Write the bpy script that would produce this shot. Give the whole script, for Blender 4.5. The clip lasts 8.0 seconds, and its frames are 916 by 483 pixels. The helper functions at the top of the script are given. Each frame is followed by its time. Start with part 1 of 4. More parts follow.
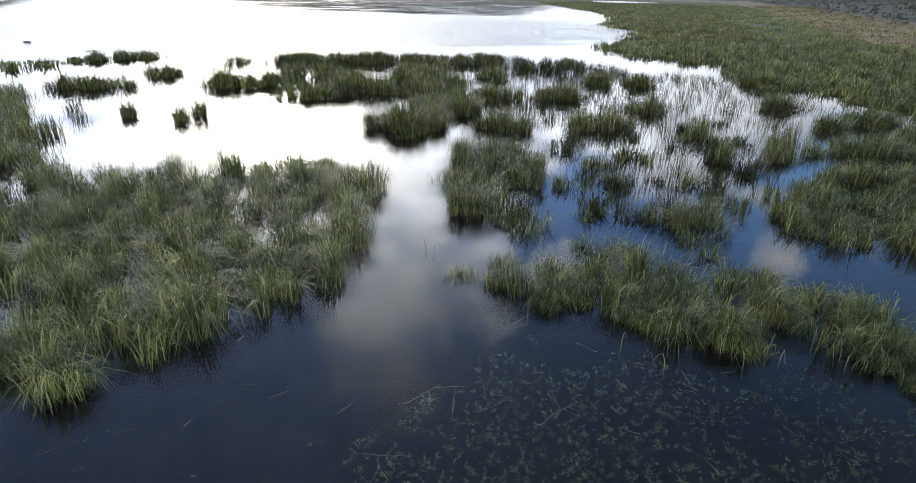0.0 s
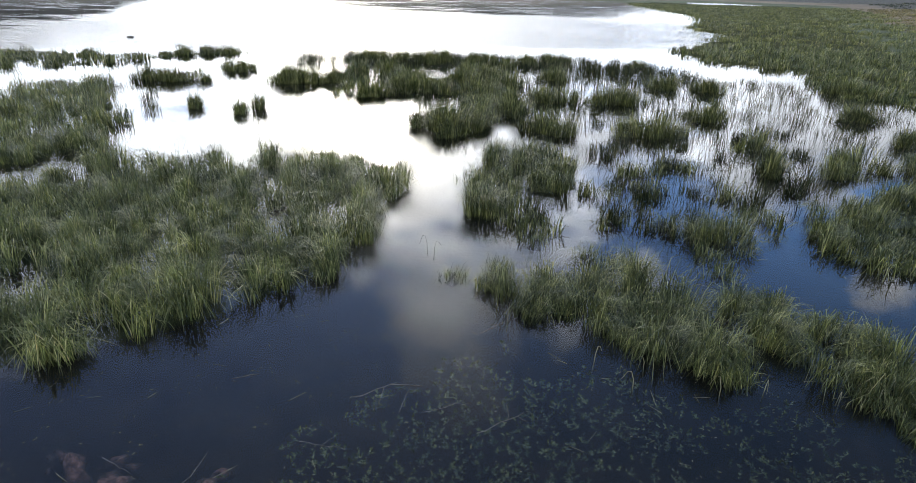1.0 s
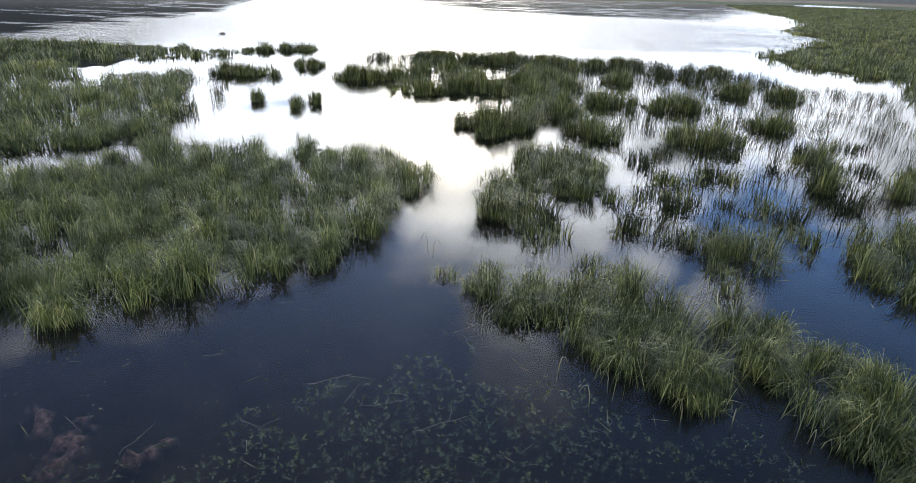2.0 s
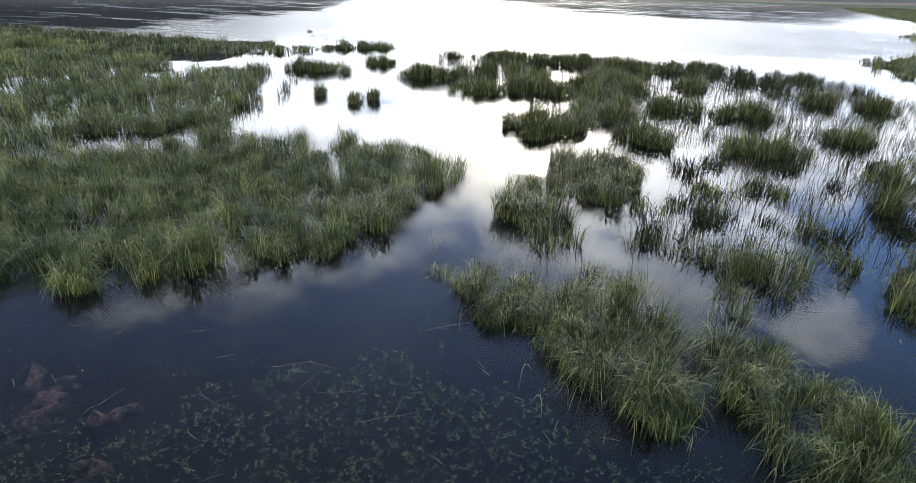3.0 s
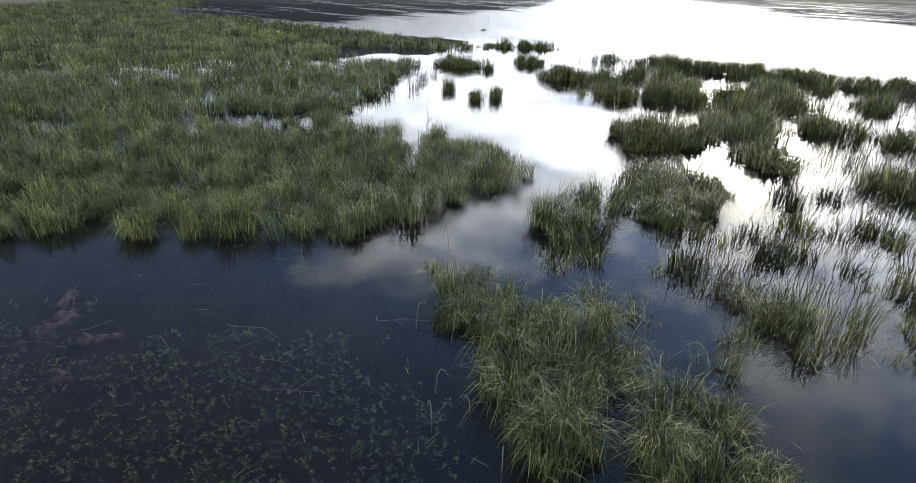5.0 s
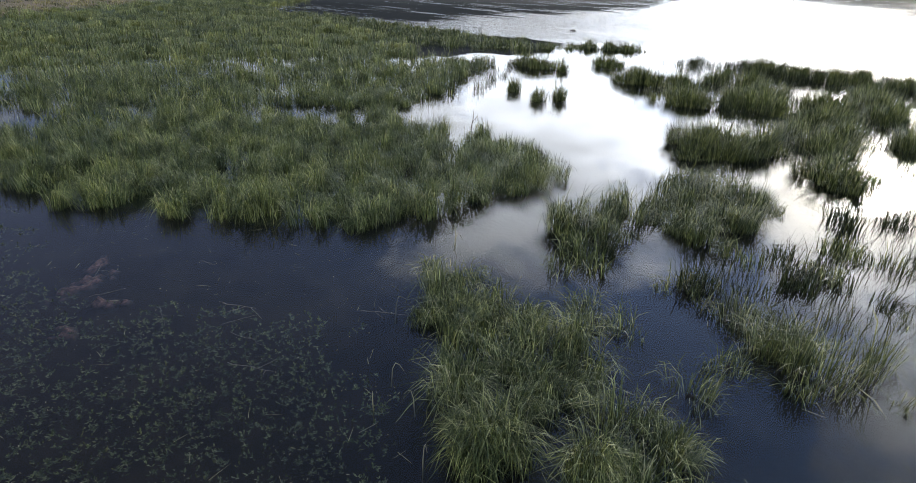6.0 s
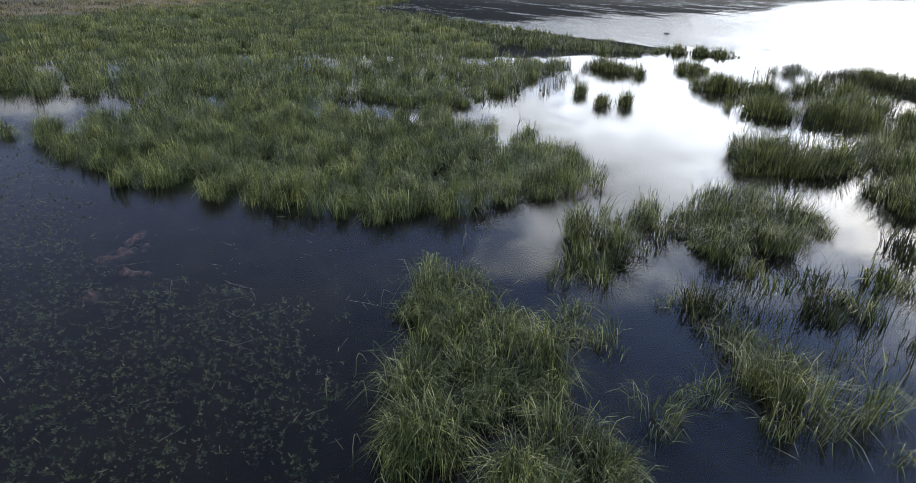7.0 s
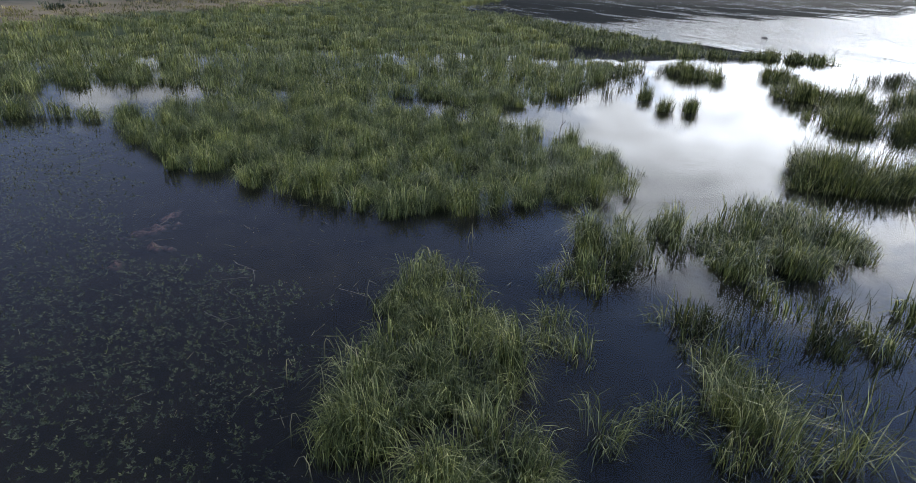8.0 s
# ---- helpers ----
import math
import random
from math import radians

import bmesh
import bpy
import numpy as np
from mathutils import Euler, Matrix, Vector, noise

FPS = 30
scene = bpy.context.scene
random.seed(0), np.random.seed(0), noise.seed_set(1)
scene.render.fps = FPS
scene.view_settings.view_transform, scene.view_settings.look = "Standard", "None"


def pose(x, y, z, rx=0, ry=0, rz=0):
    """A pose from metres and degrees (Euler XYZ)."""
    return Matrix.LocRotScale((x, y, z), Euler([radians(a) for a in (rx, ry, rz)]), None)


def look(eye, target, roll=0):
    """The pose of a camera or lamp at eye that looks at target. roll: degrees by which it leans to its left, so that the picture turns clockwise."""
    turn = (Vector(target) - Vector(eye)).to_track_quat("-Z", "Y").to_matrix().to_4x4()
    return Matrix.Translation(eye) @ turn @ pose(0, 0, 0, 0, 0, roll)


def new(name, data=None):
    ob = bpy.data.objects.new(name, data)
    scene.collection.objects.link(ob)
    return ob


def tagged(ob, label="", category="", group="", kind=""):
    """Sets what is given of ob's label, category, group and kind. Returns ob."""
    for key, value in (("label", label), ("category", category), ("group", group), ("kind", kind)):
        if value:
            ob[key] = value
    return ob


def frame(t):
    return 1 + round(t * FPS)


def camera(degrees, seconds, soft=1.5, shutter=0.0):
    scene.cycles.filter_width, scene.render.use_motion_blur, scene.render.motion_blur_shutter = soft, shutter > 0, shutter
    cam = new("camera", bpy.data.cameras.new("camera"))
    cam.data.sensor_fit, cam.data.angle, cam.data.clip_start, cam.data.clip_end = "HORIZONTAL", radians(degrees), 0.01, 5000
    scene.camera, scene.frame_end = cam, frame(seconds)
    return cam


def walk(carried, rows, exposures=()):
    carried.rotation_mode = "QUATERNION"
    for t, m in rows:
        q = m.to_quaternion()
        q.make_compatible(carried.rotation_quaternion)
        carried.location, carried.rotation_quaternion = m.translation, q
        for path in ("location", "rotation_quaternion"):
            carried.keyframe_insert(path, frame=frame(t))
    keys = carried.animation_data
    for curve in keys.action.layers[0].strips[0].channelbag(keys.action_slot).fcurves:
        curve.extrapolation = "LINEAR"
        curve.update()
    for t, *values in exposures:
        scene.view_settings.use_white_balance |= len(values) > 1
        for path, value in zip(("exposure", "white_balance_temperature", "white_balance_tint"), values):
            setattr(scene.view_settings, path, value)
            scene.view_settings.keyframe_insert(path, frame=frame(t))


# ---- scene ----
cam = camera(77.2, 8.0, soft=0.2)
METRES, EYE, TILT, LEAN, TURN = 11.795, 4.55, 0.0, 0.0, -5.2
ROWS = [
    (0.0, 0.0, 0.0, 0.0, 0.52, -23.99, -1.18),
    (0.5, 0.0571, 0.0028, 0.001, 4.57, -24.04, -1.24),
    (1.0, 0.1162, 0.0109, 0.0019, 8.82, -24.11, -1.32),
    (1.5, 0.1766, 0.0234, 0.0024, 13.07, -24.18, -1.36),
    (3.0, 0.3487, 0.088, 0.0008, 26.27, -24.38, -1.42),
    (3.5, 0.4017, 0.1178, 0.0026, 30.93, -24.48, -1.47),
    (4.0, 0.4525, 0.1524, 0.0043, 35.67, -24.59, -1.51),
    (4.5, 0.5026, 0.1923, 0.0045, 40.42, -24.71, -1.55),
    (6.0, 0.6365, 0.3376, 0.0068, 55.08, -25.1, -1.54),
    (6.5, 0.6718, 0.3918, 0.0077, 59.98, -25.2, -1.53),
    (7.0, 0.7022, 0.4455, 0.0097, 64.79, -25.32, -1.54),
    (7.5, 0.7291, 0.5023, 0.0112, 69.45, -25.42, -1.5),
    (8.0, 0.7531, 0.5615, 0.0131, 74.1, -25.54, -1.51),
]
walk(cam, [(t, pose(0, 0, EYE, TILT, LEAN, TURN) @ pose(METRES * x, METRES * y, METRES * z, 90 + pitch, roll, yaw)) for t, x, y, z, yaw, pitch, roll in ROWS])

# ---- light: evening sky, sun low behind bright broken cloud in the north ----
SUN_AZ, SUN_EL = 13.0, 12.0            # degrees left of +y, degrees up
scene.view_settings.exposure = -0.09
sun_way = Vector((-math.sin(radians(SUN_AZ)) * math.cos(radians(SUN_EL)), math.cos(radians(SUN_AZ)) * math.cos(radians(SUN_EL)), math.sin(radians(SUN_EL))))


def node(tree, kind, **sets):
    n = tree.nodes.new(kind)
    for key, value in sets.items():
        if key == "op":
            n.operation = value
        elif key == "blend":
            n.blend_type = value
        else:
            n.inputs[key].default_value = value
    return n


def maths(tree, op, a, b=None, c=None, clamp=False):
    n = tree.nodes.new("ShaderNodeMath")
    n.operation, n.use_clamp = op, clamp
    for i, v in enumerate((a, b, c)):
        if v is None:
            continue
        if isinstance(v, (int, float)):
            n.inputs[i].default_value = v
        else:
            tree.links.new(v, n.inputs[i])
    return n.outputs[0]


def ramp(tree, fac, stops):
    n = tree.nodes.new("ShaderNodeValToRGB")
    while len(n.color_ramp.elements) < len(stops):
        n.color_ramp.elements.new(0.5)
    for e, (p, c) in zip(n.color_ramp.elements, stops):
        e.position, e.color = p, (c if len(c) == 4 else (*c, 1))
    tree.links.new(fac, n.inputs[0])
    return n.outputs[0]


def mix_rgb(tree, fac, a, b, blend="MIX"):
    n = tree.nodes.new("ShaderNodeMix")
    n.data_type, n.blend_type = "RGBA", blend
    for sock, v in ((n.inputs[0], fac), (n.inputs[6], a), (n.inputs[7], b)):
        if isinstance(v, (int, float)):
            sock.default_value = v
        elif isinstance(v, tuple):
            sock.default_value = (*v, 1)
        else:
            tree.links.new(v, sock)
    return n.outputs[2]


def vmath(tree, op, a, b=None):
    n = tree.nodes.new("ShaderNodeVectorMath")
    n.operation = op
    for i, v in enumerate((a, b)):
        if v is None:
            continue
        if isinstance(v, (tuple, Vector)):
            n.inputs[i].default_value = tuple(v)
        else:
            tree.links.new(v, n.inputs[i])
    return n.outputs["Value"] if op in ("DOT_PRODUCT", "LENGTH", "DISTANCE") else n.outputs[0]


def noise_tex(tree, vec, scale, detail=4.0, rough=0.5, dist=0.0):
    n = node(tree, "ShaderNodeTexNoise", Scale=scale, Detail=detail, Roughness=rough, Distortion=dist)
    if vec is not None:
        tree.links.new(vec, n.inputs["Vector"])
    return n.outputs["Fac"]


world = bpy.data.worlds.new("evening_sky")
scene.world = world
world.use_nodes = True
wt = world.node_tree
wt.nodes.clear()
sky = wt.nodes.new("ShaderNodeTexSky")
sky.sky_type, sky.sun_disc = "NISHITA", False
sky.sun_elevation, sky.sun_rotation = radians(SUN_EL), radians(-SUN_AZ)
sky.air_density, sky.dust_density, sky.ozone_density = 1.0, 0.6, 3.5
way = wt.nodes.new("ShaderNodeTexCoord").outputs["Generated"]
sep = wt.nodes.new("ShaderNodeSeparateXYZ")
wt.links.new(way, sep.inputs[0])
up = maths(wt, "MAXIMUM", sep.outputs[2], 0.0)
flat = maths(wt, "DIVIDE", 1.0, maths(wt, "ADD", up, 0.16))
comb = wt.nodes.new("ShaderNodeCombineXYZ")
for i in (0, 1):
    wt.links.new(maths(wt, "MULTIPLY", sep.outputs[i], flat), comb.inputs[i])
comb.inputs[2].default_value = 11.5
cloud_at = comb.outputs[0]
big = noise_tex(wt, cloud_at, 0.9, 9.0, 0.6, 0.3)
ragged = wt.nodes.new("ShaderNodeTexNoise")
for key, value in (("Scale", 5.5), ("Detail", 6.0), ("Roughness", 0.6)):
    ragged.inputs[key].default_value = value
wt.links.new(way, ragged.inputs["Vector"])
shift = vmath(wt, "SCALE", vmath(wt, "SUBTRACT", ragged.outputs["Color"], (0.5, 0.5, 0.5)))
shift.node.inputs["Scale"].default_value = 0.26
torn_way = vmath(wt, "NORMALIZE", vmath(wt, "ADD", way, shift))
# thick low down, broken higher up
near_sun = maths(wt, "MAXIMUM", vmath(wt, "DOT_PRODUCT", way, sun_way), 0.0)
cover = maths(wt, "ADD", maths(wt, "MULTIPLY_ADD", big, 2.4, -0.70), maths(wt, "MULTIPLY", maths(wt, "SUBTRACT", 0.27, up), 0.95))
cover = maths(wt, "ADD", cover, maths(wt, "MULTIPLY", maths(wt, "SUBTRACT", near_sun, 0.66), 0.48))
south = maths(wt, "MAXIMUM", maths(wt, "MULTIPLY", sep.outputs[1], -1.0), 0.0)
cover = maths(wt, "ADD", cover, maths(wt, "MULTIPLY", south, 0.5))


def bank(az, el, half, amount):
    """A bank of cloud (or, below zero, a clear stretch) round one way of the sky: degrees right of +y, up, and across."""
    middle = Vector((math.sin(radians(az)) * math.cos(radians(el)), math.cos(radians(az)) * math.cos(radians(el)), math.sin(radians(el))))
    rim = math.cos(radians(half))
    near = maths(wt, "MULTIPLY", maths(wt, "SUBTRACT", vmath(wt, "DOT_PRODUCT", torn_way, middle), rim), 1 / (1 - rim), clamp=True)
    return maths(wt, "MULTIPLY", near, amount)


for way_of in ((-2, 16, 19, 0.5), (-25, 37, 13, -0.4), (17, 26, 5, 0.62), (36, 20, 4, 0.5), (11, 31, 4, 0.4), (0, 36, 13, 0.5), (-108, 17, 12, -0.5), (29, 27, 20, -0.5), (-82, 33, 25, -0.75), (-45, 14, 16, 0.45), (27, 9, 13, 0.8), (-96, 8, 6, 0.4), (-30, 46, 20, -0.4), (-51, 10, 4, -0.2), (9, 10, 6, -0.3)):
    cover = maths(wt, "ADD", cover, bank(*way_of))
wisps = noise_tex(wt, cloud_at, 3.4, 8.0, 0.6, 0.3)
cover = maths(wt, "ADD", cover, maths(wt, "MULTIPLY_ADD", wisps, 1.1, -0.55))
mask = maths(wt, "MULTIPLY", maths(wt, "SUBTRACT", cover, 0.34), 2.3, clamp=True)
glow = maths(wt, "ADD", maths(wt, "MULTIPLY", maths(wt, "POWER", near_sun, 3.2), 4.9), maths(wt, "MULTIPLY", maths(wt, "POWER", near_sun, 60.0), 6.0))
thick = noise_tex(wt, cloud_at, 2.3, 8.0, 0.58, 0.3)
body = maths(wt, "MAXIMUM", 0.3, maths(wt, "MULTIPLY_ADD", thick, -1.7, 1.8))
thinned = maths(wt, "MINIMUM", maths(wt, "MULTIPLY_ADD", up, -1.9, 1.6), 1.0)
lit = maths(wt, "MULTIPLY", maths(wt, "ADD", maths(wt, "MULTIPLY", glow, maths(wt, "MAXIMUM", thinned, 0.3)), maths(wt, "MULTIPLY_ADD", south, 2.4, 0.75)), body)
cloud_col = vmath(wt, "SCALE", mix_rgb(wt, maths(wt, "POWER", near_sun, 60.0), (0.90, 0.95, 1.03), (1.0, 0.92, 0.76)))
wt.links.new(lit, cloud_col.node.inputs["Scale"])
sky_col = vmath(wt, "SCALE", sky.outputs[0])
sky_col.node.inputs["Scale"].default_value = 0.2
west_side = maths(wt, "MAXIMUM", maths(wt, "MULTIPLY", sep.outputs[0], -1.0), 0.0)
veiled = mix_rgb(wt, maths(wt, "MULTIPLY_ADD", west_side, 0.42, 0.12), sky_col, (0.39, 0.37, 0.58))      # thin high veil, denser in the west
haze = vmath(wt, "SCALE", (0.34, 0.57, 1.2))      # brighter round the hidden sun
wt.links.new(maths(wt, "POWER", near_sun, 4.0), haze.node.inputs["Scale"])
veiled = vmath(wt, "ADD", veiled, haze)
deep = vmath(wt, "SCALE", (0.10, 0.45, 1.25))      # clear washed air in the east
wt.links.new(maths(wt, "MULTIPLY", maths(wt, "MULTIPLY_ADD", sep.outputs[0], 1.4, 0.25, clamp=True), maths(wt, "MULTIPLY", maths(wt, "POWER", near_sun, 1.5), maths(wt, "MULTIPLY_ADD", up, -4.6, 2.6, clamp=True))), deep.node.inputs["Scale"])
veiled = vmath(wt, "ADD", veiled, deep)
both = mix_rgb(wt, mask, veiled, cloud_col)
bg = wt.nodes.new("ShaderNodeBackground")
wt.links.new(both, bg.inputs[0])
wout = wt.nodes.new("ShaderNodeOutputWorld")
wt.links.new(bg.outputs[0], wout.inputs[0])

sun_data = bpy.data.lights.new("sun", "SUN")
sun_data.energy, sun_data.angle, sun_data.color = 0.6, radians(11), (1.0, 0.94, 0.84)
sun = new("sun", sun_data)
sun.matrix_world = look(sun_way * 50, (0, 0, 0))


# ---- materials ----
def material(name):
    m = bpy.data.materials.new(name)
    m.use_nodes = True
    t = m.node_tree
    b = t.nodes["Principled BSDF"]
    return m, t, b


def place_of(t):
    return t.nodes.new("ShaderNodeNewGeometry").outputs["Position"]


def bump(t, height, strength, distance, onto):
    n = node(t, "ShaderNodeBump", Strength=strength, Distance=distance)
    if isinstance(height, float):
        n.inputs["Height"].default_value = height
    else:
        t.links.new(height, n.inputs["Height"])
    t.links.new(n.outputs[0], onto)
    return n


def grass_material(name, stops, patch=0.5, shine=0.45, through_light=0.3):
    """Blades that vary leaf by leaf, and in drifts over the marsh."""
    m, t, b = material(name)
    geo = t.nodes.new("ShaderNodeNewGeometry")
    col = ramp(t, geo.outputs["Random Per Island"], stops)
    drift = noise_tex(t, geo.outputs["Position"], patch, 3.0, 0.6)
    col = mix_rgb(t, maths(t, "MULTIPLY_ADD", drift, 2.6, -0.95, clamp=True), col, mix_rgb(t, 1.0, col, (1.22, 1.19, 0.92), "MULTIPLY"))
    clump = noise_tex(t, geo.outputs["Position"], patch * 4.5, 2.0, 0.5)
    col = mix_rgb(t, maths(t, "MULTIPLY_ADD", clump, 3.4, -1.2, clamp=True), mix_rgb(t, 1.0, col, (0.55, 0.60, 0.62), "MULTIPLY"), mix_rgb(t, 1.0, col, (1.28, 1.28, 1.2), "MULTIPLY"))
    lock = noise_tex(t, vmath(t, "MULTIPLY", geo.outputs["Position"], (1.0, 1.0, 0.35)), patch * 14.0, 2.0, 0.55)
    col = mix_rgb(t, maths(t, "MULTIPLY_ADD", lock, 3.6, -1.3, clamp=True), mix_rgb(t, 1.0, col, (0.62, 0.66, 0.66), "MULTIPLY"), mix_rgb(t, 1.0, col, (1.34, 1.3, 1.14), "MULTIPLY"))
    grain = noise_tex(t, geo.outputs["Position"], 60.0, 2.0)
    col = mix_rgb(t, maths(t, "MULTIPLY", grain, 0.5), col, mix_rgb(t, 1.0, col, (0.7, 0.72, 0.7), "MULTIPLY"))
    t.links.new(col, b.inputs["Base Color"])
    b.inputs["Roughness"].default_value = shine
    b.inputs["Specular IOR Level"].default_value = 0.2
    tr = t.nodes.new("ShaderNodeBsdfTranslucent")
    t.links.new(mix_rgb(t, 1.0, col, (1.02, 1.06, 0.76), "MULTIPLY"), tr.inputs[0])
    mx = node(t, "ShaderNodeMixShader", Fac=through_light)
    t.links.new(b.outputs[0], mx.inputs[1])
    t.links.new(tr.outputs[0], mx.inputs[2])
    t.links.new(mx.outputs[0], t.nodes["Material Output"].inputs[0])
    return m


SEDGE = grass_material("sedge_leaf", [(0.0, (0.066, 0.082, 0.036)), (0.35, (0.132, 0.15, 0.062)), (0.72, (0.25, 0.255, 0.10)), (0.8, (0.5, 0.5, 0.24)), (0.94, (0.6, 0.58, 0.32)), (1.0, (0.55, 0.48, 0.33))], patch=0.8, shine=0.42, through_light=0.16)
REED = grass_material("reed_stem", [(0.0, (0.03, 0.036, 0.018)), (0.6, (0.065, 0.078, 0.034)), (0.88, (0.12, 0.125, 0.06)), (1.0, (0.26, 0.22, 0.13))], through_light=0.12)
MEADOW = grass_material("meadow_sedge_leaf", [(0.0, (0.095, 0.118, 0.052)), (0.35, (0.222, 0.24, 0.102)), (0.72, (0.365, 0.375, 0.16)), (0.8, (0.53, 0.51, 0.25)), (0.94, (0.58, 0.55, 0.31)), (1.0, (0.58, 0.5, 0.34))], patch=0.35, shine=0.42, through_light=0.16)
FAR_GRASS = grass_material("meadow_leaf", [(0.0, (0.27, 0.285, 0.125)), (0.5, (0.40, 0.40, 0.18)), (0.85, (0.48, 0.46, 0.23)), (1.0, (0.54, 0.48, 0.3))], patch=0.12, through_light=0.12)
DEAD = grass_material("dead_reed", [(0.0, (0.36, 0.31, 0.22)), (1.0, (0.55, 0.50, 0.38))], through_light=0.1)
WEED = grass_material("pondweed_leaf", [(0.0, (0.045, 0.05, 0.026)), (0.5, (0.10, 0.105, 0.055)), (0.9, (0.17, 0.165, 0.095)), (1.0, (0.24, 0.225, 0.15))], patch=0.8, through_light=0.2)
MILFOIL = grass_material("milfoil_leaf", [(0.0, (0.07, 0.085, 0.056)), (0.6, (0.14, 0.16, 0.105)), (1.0, (0.25, 0.26, 0.18))], patch=0.8, through_light=0.25)
DRY_GRASS = grass_material("dry_grass_leaf", [(0.0, (0.26, 0.21, 0.11)), (0.6, (0.38, 0.31, 0.18)), (1.0, (0.5, 0.43, 0.28))], patch=0.1, through_light=0.2)
SAGE = grass_material("sagebrush_leaf", [(0.0, (0.10, 0.11, 0.085)), (0.6, (0.16, 0.165, 0.13)), (1.0, (0.24, 0.23, 0.18))], patch=0.05, through_light=0.1)

WATER, t, b = material("marsh_water")
b.inputs["Base Color"].default_value = (0.62, 0.68, 0.70, 1)
b.inputs["Transmission Weight"].default_value = 1.0
b.inputs["IOR"].default_value = 1.333
b.inputs["Roughness"].default_value = 0.0
pos = place_of(t)
sepw = t.nodes.new("ShaderNodeSeparateXYZ")
t.links.new(pos, sepw.inputs[0])
streak = noise_tex(t, vmath(t, "MULTIPLY", pos, (0.03, 0.16, 1.0)), 1.0, 5.0, 0.65, 0.6)
wander = maths(t, "MULTIPLY_ADD", streak, 34.0, -17.0)
west_edge = maths(t, "MULTIPLY_ADD", maths(t, "ADD", sepw.outputs[0], wander), 0.16, 7.6, clamp=True)
lee = maths(t, "MULTIPLY_ADD", sepw.outputs[0], -0.3, sepw.outputs[1])
lee = maths(t, "MULTIPLY_ADD", maths(t, "ADD", lee, maths(t, "MULTIPLY", wander, 0.35)), 0.25, -11.75, clamp=True)
past_mouth = maths(t, "MULTIPLY_ADD", maths(t, "ADD", maths(t, "MULTIPLY_ADD", sepw.outputs[0], 0.35, sepw.outputs[1]), wander), -0.05, 5.6, clamp=True)
catspaw = noise_tex(t, vmath(t, "MULTIPLY", pos, (0.035, 0.17, 1.0)), 1.0, 6.0, 0.72, 1.2)
catspaw = maths(t, "MULTIPLY", maths(t, "MULTIPLY_ADD", catspaw, 9.0, -5.0, clamp=True), 0.45)
past_mouth = maths(t, "MAXIMUM", past_mouth, maths(t, "MAXIMUM", catspaw, 0.03))
far = maths(t, "MULTIPLY", maths(t, "MAXIMUM", west_edge, catspaw), maths(t, "MULTIPLY", lee, past_mouth))
far = maths(t, "MULTIPLY", far, maths(t, "MULTIPLY_ADD", streak, 3.0, -0.6, clamp=True))
fine = noise_tex(t, vmath(t, "MULTIPLY", pos, (0.7, 1.7, 1.0)), 1.7, 3.0, 0.6)
slow = noise_tex(t, pos, 0.35, 2.0, 0.5)
h = maths(t, "ADD", maths(t, "MULTIPLY", fine, maths(t, "ADD", maths(t, "MULTIPLY_ADD", far, 0.095, 0.0003), maths(t, "MULTIPLY", maths(t, "MULTIPLY_ADD", sepw.outputs[1], 0.1, -3.0, clamp=True), 0.0025))), maths(t, "MULTIPLY", slow, 0.002))
bump(t, h, 1.0, 1.0, b.inputs["Normal"])

GROUND, t, b = material("marsh_ground")
pos = place_of(t)
sepz = t.nodes.new("ShaderNodeSeparateXYZ")
t.links.new(pos, sepz.inputs[0])
mud_n = noise_tex(t, pos, 1.3, 5.0, 0.6)
mud = ramp(t, mud_n, [(0.3, (0.016, 0.015, 0.013)), (0.55, (0.03, 0.027, 0.02)), (0.75, (0.05, 0.042, 0.03))])
soil_n = noise_tex(t, pos, 0.09, 8.0, 0.65)
soil = ramp(t, soil_n, [(0.3, (0.19, 0.14, 0.08)), (0.5, (0.33, 0.245, 0.145)), (0.7, (0.42, 0.32, 0.20))])
turf_n = noise_tex(t, pos, 0.25, 6.0, 0.6)
turf = ramp(t, turf_n, [(0.3, (0.09, 0.11, 0.045)), (0.6, (0.16, 0.175, 0.075)), (0.8, (0.22, 0.215, 0.11))])
wood = ramp(t, noise_tex(t, pos, 0.03, 8.0, 0.7), [(0.35, (0.010, 0.014, 0.010)), (0.6, (0.02, 0.023, 0.017)), (0.8, (0.05, 0.042, 0.032))])
edge = maths(t, "MULTIPLY", maths(t, "SUBTRACT", turf_n, 0.5), 0.5)
zz = maths(t, "ADD", sepz.outputs[2], edge)
c1 = mix_rgb(t, maths(t, "MULTIPLY_ADD", sepz.outputs[2], 9.0, 1.0, clamp=True), mud, turf)
c2 = mix_rgb(t, maths(t, "MULTIPLY_ADD", zz, 6.0, -2.0, clamp=True), c1, soil)
scrub = ramp(t, noise_tex(t, pos, 0.6, 7.0, 0.65), [(0.36, (0.08, 0.075, 0.055)), (0.55, (0.15, 0.135, 0.10)), (0.75, (0.24, 0.20, 0.15))])
c2 = mix_rgb(t, maths(t, "MULTIPLY_ADD", zz, 3.5, -3.0, clamp=True), c2, scrub)
c3 = mix_rgb(t, maths(t, "MULTIPLY_ADD", sepz.outputs[2], 0.2, -1.2, clamp=True), c2, wood)
